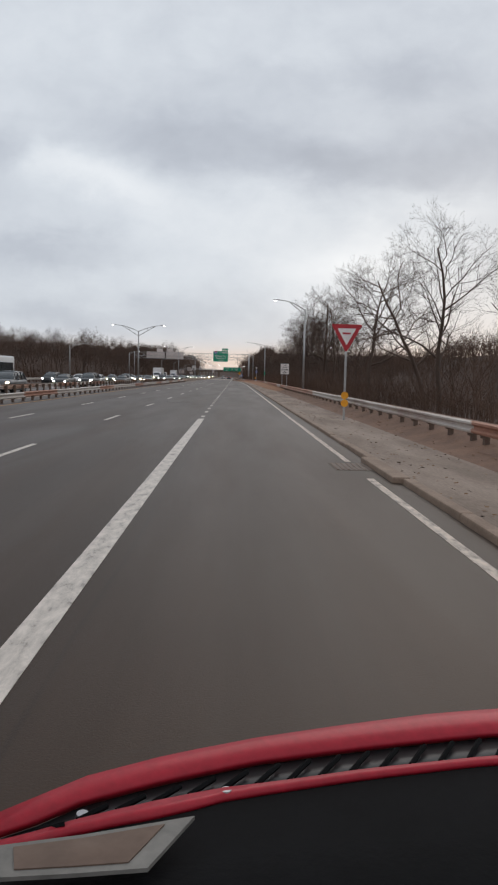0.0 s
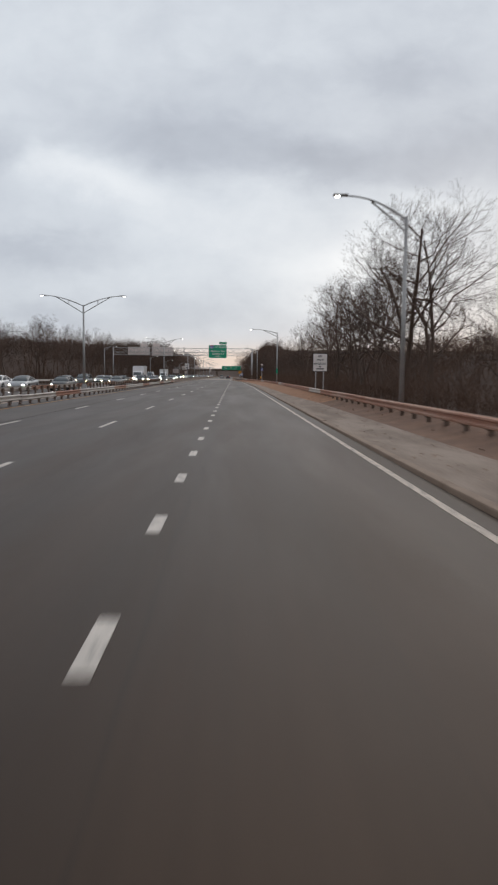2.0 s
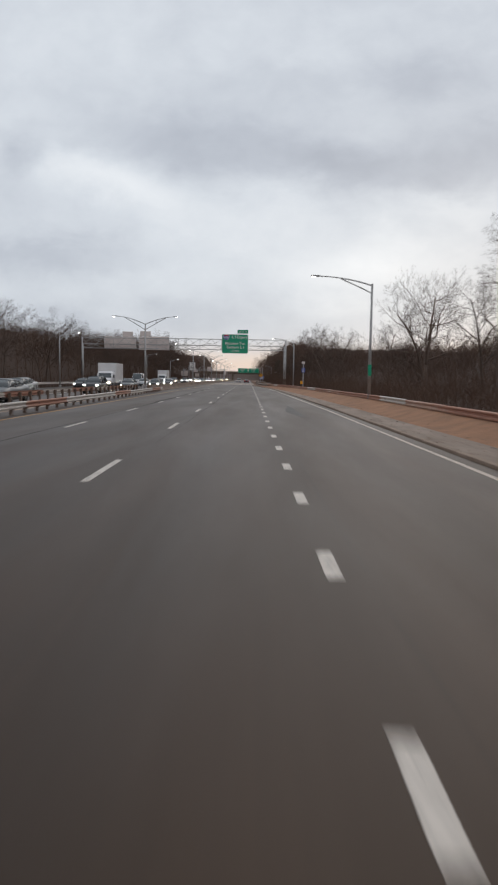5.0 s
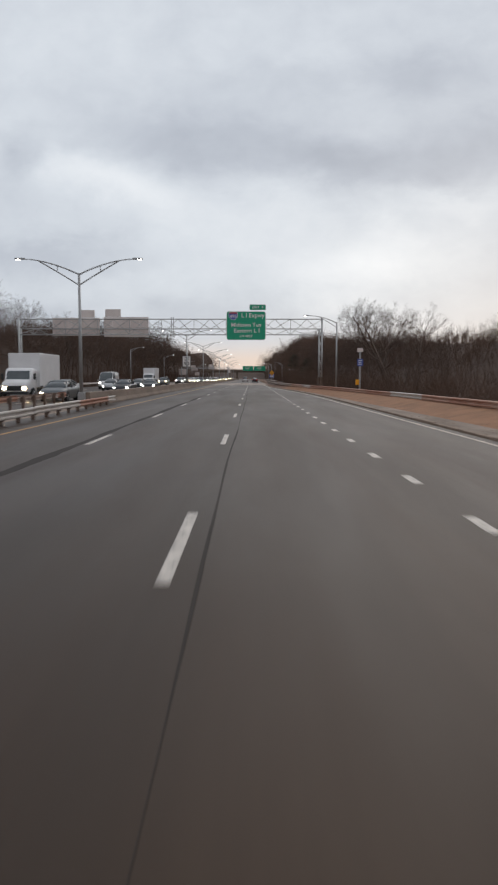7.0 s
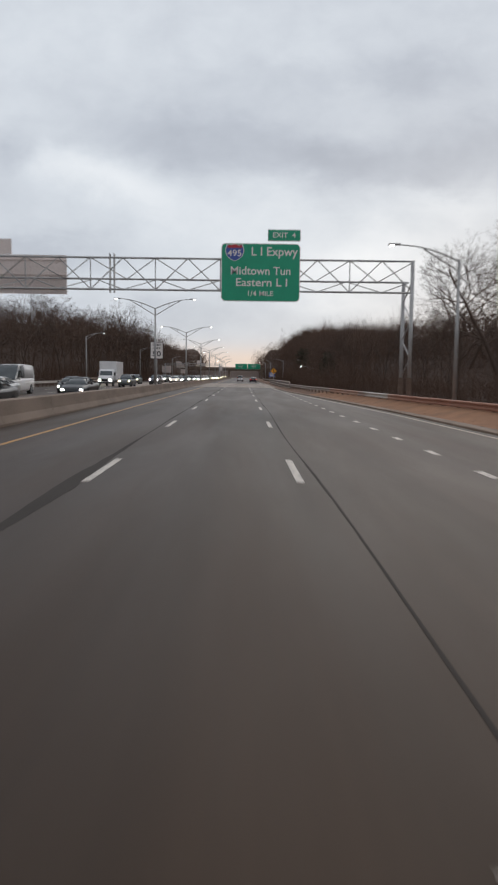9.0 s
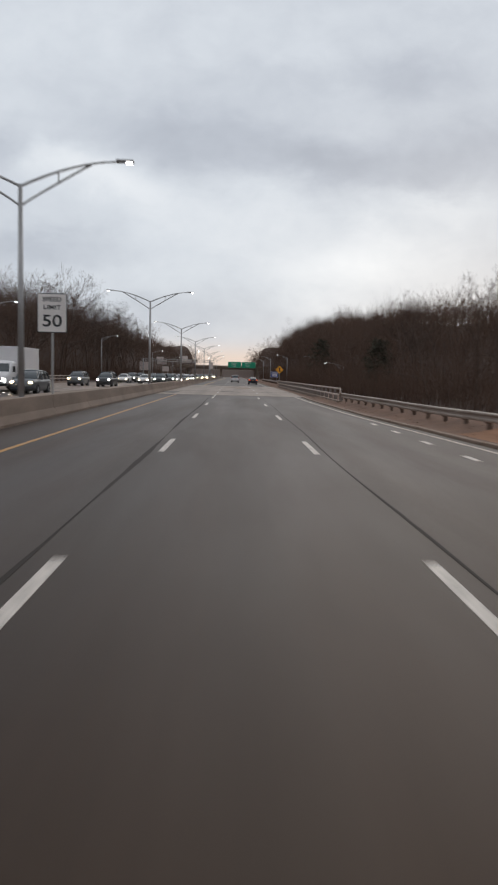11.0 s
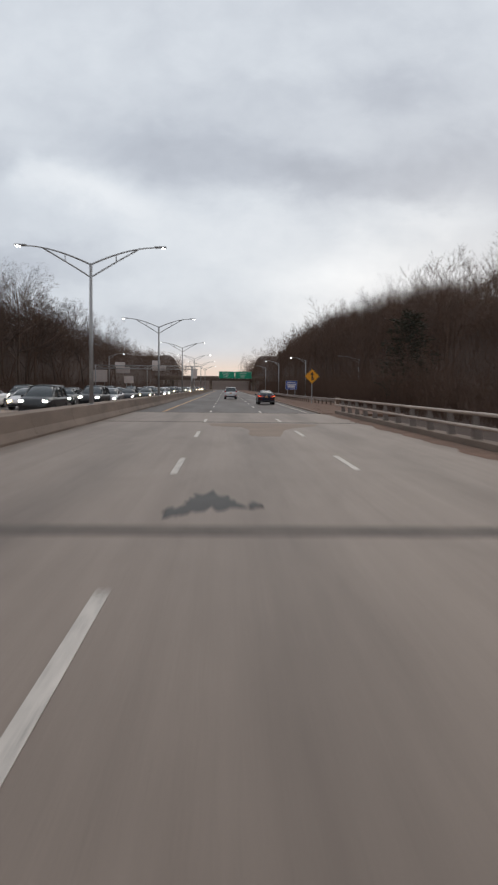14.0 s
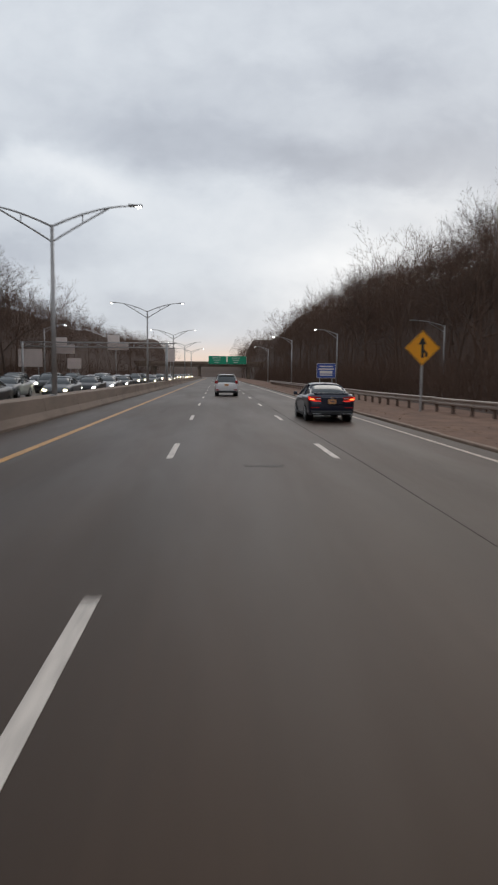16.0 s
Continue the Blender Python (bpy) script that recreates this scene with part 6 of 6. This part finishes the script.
y = 96.0
k = 0
while y < 440:
    x = -35.2 - 1.5 * (k % 3)
    plant("round", k % 3, x, y, (left_top(y) * rng.uniform(0.92, 1.18) - base_of(x, y)) / 13.0, "tall bare round-crowned tree beyond the oncoming road")
    y += rng.uniform(5.5, 9.5)
    k += 1
for k, y in enumerate((262, 271, 280, 290, 298, 306, 314, 322, 331, 340, 349, 358, 366, 375, 383, 391, 399, 408, 416, 427, 437, 449, 462, 476)):
    x = right_front(y) + 4.0 + 2.2 * (k % 4)
    plant("round", (k + 1) % 3, x, y, (right_top(y) * rng.uniform(0.86, 1.0) - base_of(x, y)) / 13.0, "bare round-crowned tree standing out of the roadside woods")

n = 0
y = 4.0
while y < 300 and n < 200:
    for row in (0, 1):
        x = right_front(y) + row * 5.5 + rng.uniform(0, 4.5)
        yy = y + rng.uniform(-2, 2)
        h = (right_top(yy) * (0.96 + 0.1 * row) - ground_height(x, yy)) * rng.uniform(0.82, 1.06)
        plant("mid", rng.randrange(4), x, yy, max(0.36, h / 9.0), "slender bare tree at the edge of the woods")
        n += 1
    y += 5.3


def wood_mass(name, label, places, seed):
    """Woods too far or too dense to count, joined into one."""
    r = np.random.RandomState(seed)
    lists = []
    for x, y, top in places:
        w, t = lean[r.randint(len(lean))]
        s = max(0.3, (top - ground_height(x, y)) / 9.0) * r.uniform(0.8, 1.08)
        a = r.uniform(0, 2 * np.pi)
        rot = np.array([[math.cos(a), -math.sin(a), 0], [math.sin(a), math.cos(a), 0], [0, 0, 1]])
        for v, f in (w, t):
            lists.append(((v * s) @ rot.T + (x, y, base_of(x, y)), f))
    v, f = joined(lists)
    return tagged(new(name, quad_mesh(name, v, f, M_THICKET)), label, "woods", kind="stuff")


lean = [tree_parts(s, 9.0, (8, 6, 7), sp, 0.14, 0.085, 0.0085) for s, sp in ((81, (0.9, 0.8, 0.8)), (85, (0.8, 0.75, 0.75)), (89, (1.0, 0.8, 0.8)))]
pl = []
y = 40.0
while y < 830:
    for x0, deep in ((-34.4, 3.0), (-38.0, 4.0), (-43.5, 5.0)) if y < 480 else ((-35.0, 5.0), (-43.0, 6.0)):
        yy = y + rng.uniform(-2.5, 2.5)
        pl.append((x0 - rng.uniform(0, deep), yy, left_top(yy) * rng.uniform(0.80, 1.10)))
    y += 5.4 if y < 480 else 14.0
wood_mass("woods_opposite", "dense brown leafless woods beyond the oncoming road", pl, 1)
pl = []
y = -10.0
while y < 830:
    rows = ((9.0, 5.0), (14.0, 5.0)) if y < 240 else ((2.0, 4.0), (7.5, 3.0), (10.5, 3.5), (14.0, 5.0), (19.0, 6.0)) if y < 500 else ((0.0, 4.0), (5.0, 5.0))
    for x0, deep in rows:
        yy = y + rng.uniform(-2.5, 2.5)
        pl.append((right_front(yy) + x0 + rng.uniform(0, deep), yy, right_top(yy) * rng.uniform(0.88, 1.06)))
    y += 8.5 if y < 240 else 5.2 if y < 500 else 13.0
wood_mass("woods_roadside", "dense brown leafless woods on the roadside bank", pl, 2)


def brush(name, label, xs, off, ys, count, hmin, hmax, seed, thick):
    """Upright tangled stems, far too many to count."""
    r = np.random.RandomState(seed)
    segs = []
    for _ in range(count):
        k = r.rand()
        y = r.uniform(ys[0], 240) if k < 0.38 else r.uniform(240, 470) if k < 0.84 else r.uniform(470, ys[1])
        x = xs(y, r)
        z = ground_height(x, y) - 0.1
        h = r.uniform(hmin, hmax) * (0.95 + 0.9 * noise.noise((x * 0.22, y * 0.16, 7.0)))
        h *= lerp(y, [(235, 0.7 if off(x, y) > 7.0 else 1.0), (310, 1.45), (420, 1.75)])
        p = np.array([x, y, z])
        d = np.array([r.normal(0, 0.16), r.normal(0, 0.16), 1.0])
        m = p + d * h * 0.5
        e = m + (d + np.array([r.normal(0, 0.35), r.normal(0, 0.35), 0])) * h * 0.5
        segs += [(p, m, 0.014 * thick, 0.010 * thick), (m, e, 0.010 * thick, 0.003 * thick)]
        for _k in range(4):
            q = p + (m - p) * r.uniform(0.4, 1.0)
            segs.append((q, q + np.array([r.normal(0, 0.4), r.normal(0, 0.4), r.uniform(0.2, 0.8)]) * h * 0.45, 0.008 * thick, 0.0025 * thick))
    v, f = ribbons(segs)
    return tagged(new(name, quad_mesh(name, v, f, M_THICKET)), label, "brush", kind="stuff")


def spread_up(r):
    """How far up the bank a stem stands: at the foot, on the slope or along the ridge."""
    k = r.rand()
    return abs(r.normal(0, 2.5)) if k < 0.25 else r.uniform(2, 10) if k < 0.45 else r.uniform(8, 14)


brush("roadside_brush", "tangled leafless brush along the foot of the woods", lambda y, r: right_front(y) - 1.2 + spread_up(r), lambda x, y: x - right_front(y) + 1.2, (-10, 600), 44000, 1.3, 3.2, 4, 1.2)
brush("opposite_brush", "leafless brush beyond the oncoming road", lambda y, r: -34.0 - spread_up(r), lambda x, y: -34.0 - x, (20, 700), 24000, 1.2, 3.0, 6, 1.6)


def pine(x, y, height, seed, label="dark shaggy evergreen among the bare trees"):
    r = random.Random(seed)
    ob = thing("evergreen_tree", label, "tree", at=pose(x, y, base_of(x, y)))
    part("trunk", rod(bmesh.new(), (0, 0, -0.3), (0, 0, height), 0.16, 0.03, 8), M_BARK, ob)
    bm = bmesh.new()
    limb = bmesh.new()
    k = 0
    z = height * 0.16
    while z < height:
        f = 1 - (z - height * 0.16) / (height * 0.86)
        for j in range(5):
            a = k * 1.1 + j * 2 * math.pi / 5 + r.uniform(-0.4, 0.4)
            reach = height * 0.34 * (0.35 + 0.8 * f) * r.uniform(0.6, 1.1)
            end = Vector((math.cos(a) * reach, math.sin(a) * reach, z - 0.1 * reach + r.uniform(-0.2, 0.3)))
            rod(limb, (0, 0, z), end, 0.035, 0.012, 4, False)
            for q in range(34):
                u = r.uniform(0.25, 1.05)
                c = Vector((0, 0, z)).lerp(end, u) + Vector((r.gauss(0, 0.22), r.gauss(0, 0.22), r.gauss(0, 0.12)))
                d = Vector((math.cos(a + r.gauss(0, 0.9)), math.sin(a + r.gauss(0, 0.9)), r.gauss(0.1, 0.4))).normalized() * r.uniform(0.2, 0.42)
                s = d.cross(Vector((r.gauss(0, 1), r.gauss(0, 1), r.gauss(0, 1)))).normalized() * 0.06
                bm.faces.new([bm.verts.new(c - s), bm.verts.new(c + d * 0.6 - s * 0.6), bm.verts.new(c + d), bm.verts.new(c + s)])
        z += height * 0.045
        k += 1
    part("branchwork", limb, M_BARK, ob)
    part("needles", bm, M_PINE, ob, "dark green needle clumps")


pine(8.7, 356.0, 8.6, 3, "broad dark evergreen among the bare trees")
pine(8.9, 306.0, 6.0, 6)

pl = [(x + rng.uniform(-4, 4), 806 + rng.uniform(0, 20), rng.uniform(9.0, 11.0)) for x in range(-80, 44, 4)]
wood_mass("distant_treeline", "low dark line of far woods at the road's end", pl, 9)


def fallen_leaves(count, seed):
    """Dry leaves blown along the kerb, the verge and the foot of the guardrail."""
    r = np.random.RandomState(seed)
    vs = []
    for _ in range(count):
        y = r.uniform(2, 470)
        if DECK_A - 3 < y < DECK_B + 3:
            continue
        if y < DECK_A:
            x = edge(y) + 0.5 + abs(r.normal(0, 1.1)) if r.rand() < 0.4 else lerp(y, RAIL_R) + r.normal(-0.3, 0.8)
            z = 0.05 if x < verge_edge(y) else 0.05 + 0.39 * smooth01(1.4 * (x - verge_edge(y)) / (lerp(y, RAIL_R) + 2.2 - verge_edge(y))) + 0.03
            if x < edge(y) + 0.6:
                z = 0.01
        else:
            x, z = edge(y) + 0.9 + abs(r.normal(0, 1.6)), 0.045
        a, s = r.uniform(0, 6.28), r.uniform(0.025, 0.06)
        c = np.array([x, y, z])
        d = np.array([math.cos(a), math.sin(a), r.uniform(-0.1, 0.35)]) * s
        e = np.array([-math.sin(a), math.cos(a), r.uniform(-0.1, 0.35)]) * s * 0.7
        vs += [c - d, c - e, c + d, c + e]
    v = np.array(vs)
    return tagged(new("fallen_leaves", quad_mesh("fallen_leaves", v, np.arange(len(v)).reshape(-1, 4), M_LEAF)), "scattered dry brown leaves along the verge", "leaves", kind="stuff")


fallen_leaves(9000, 3)
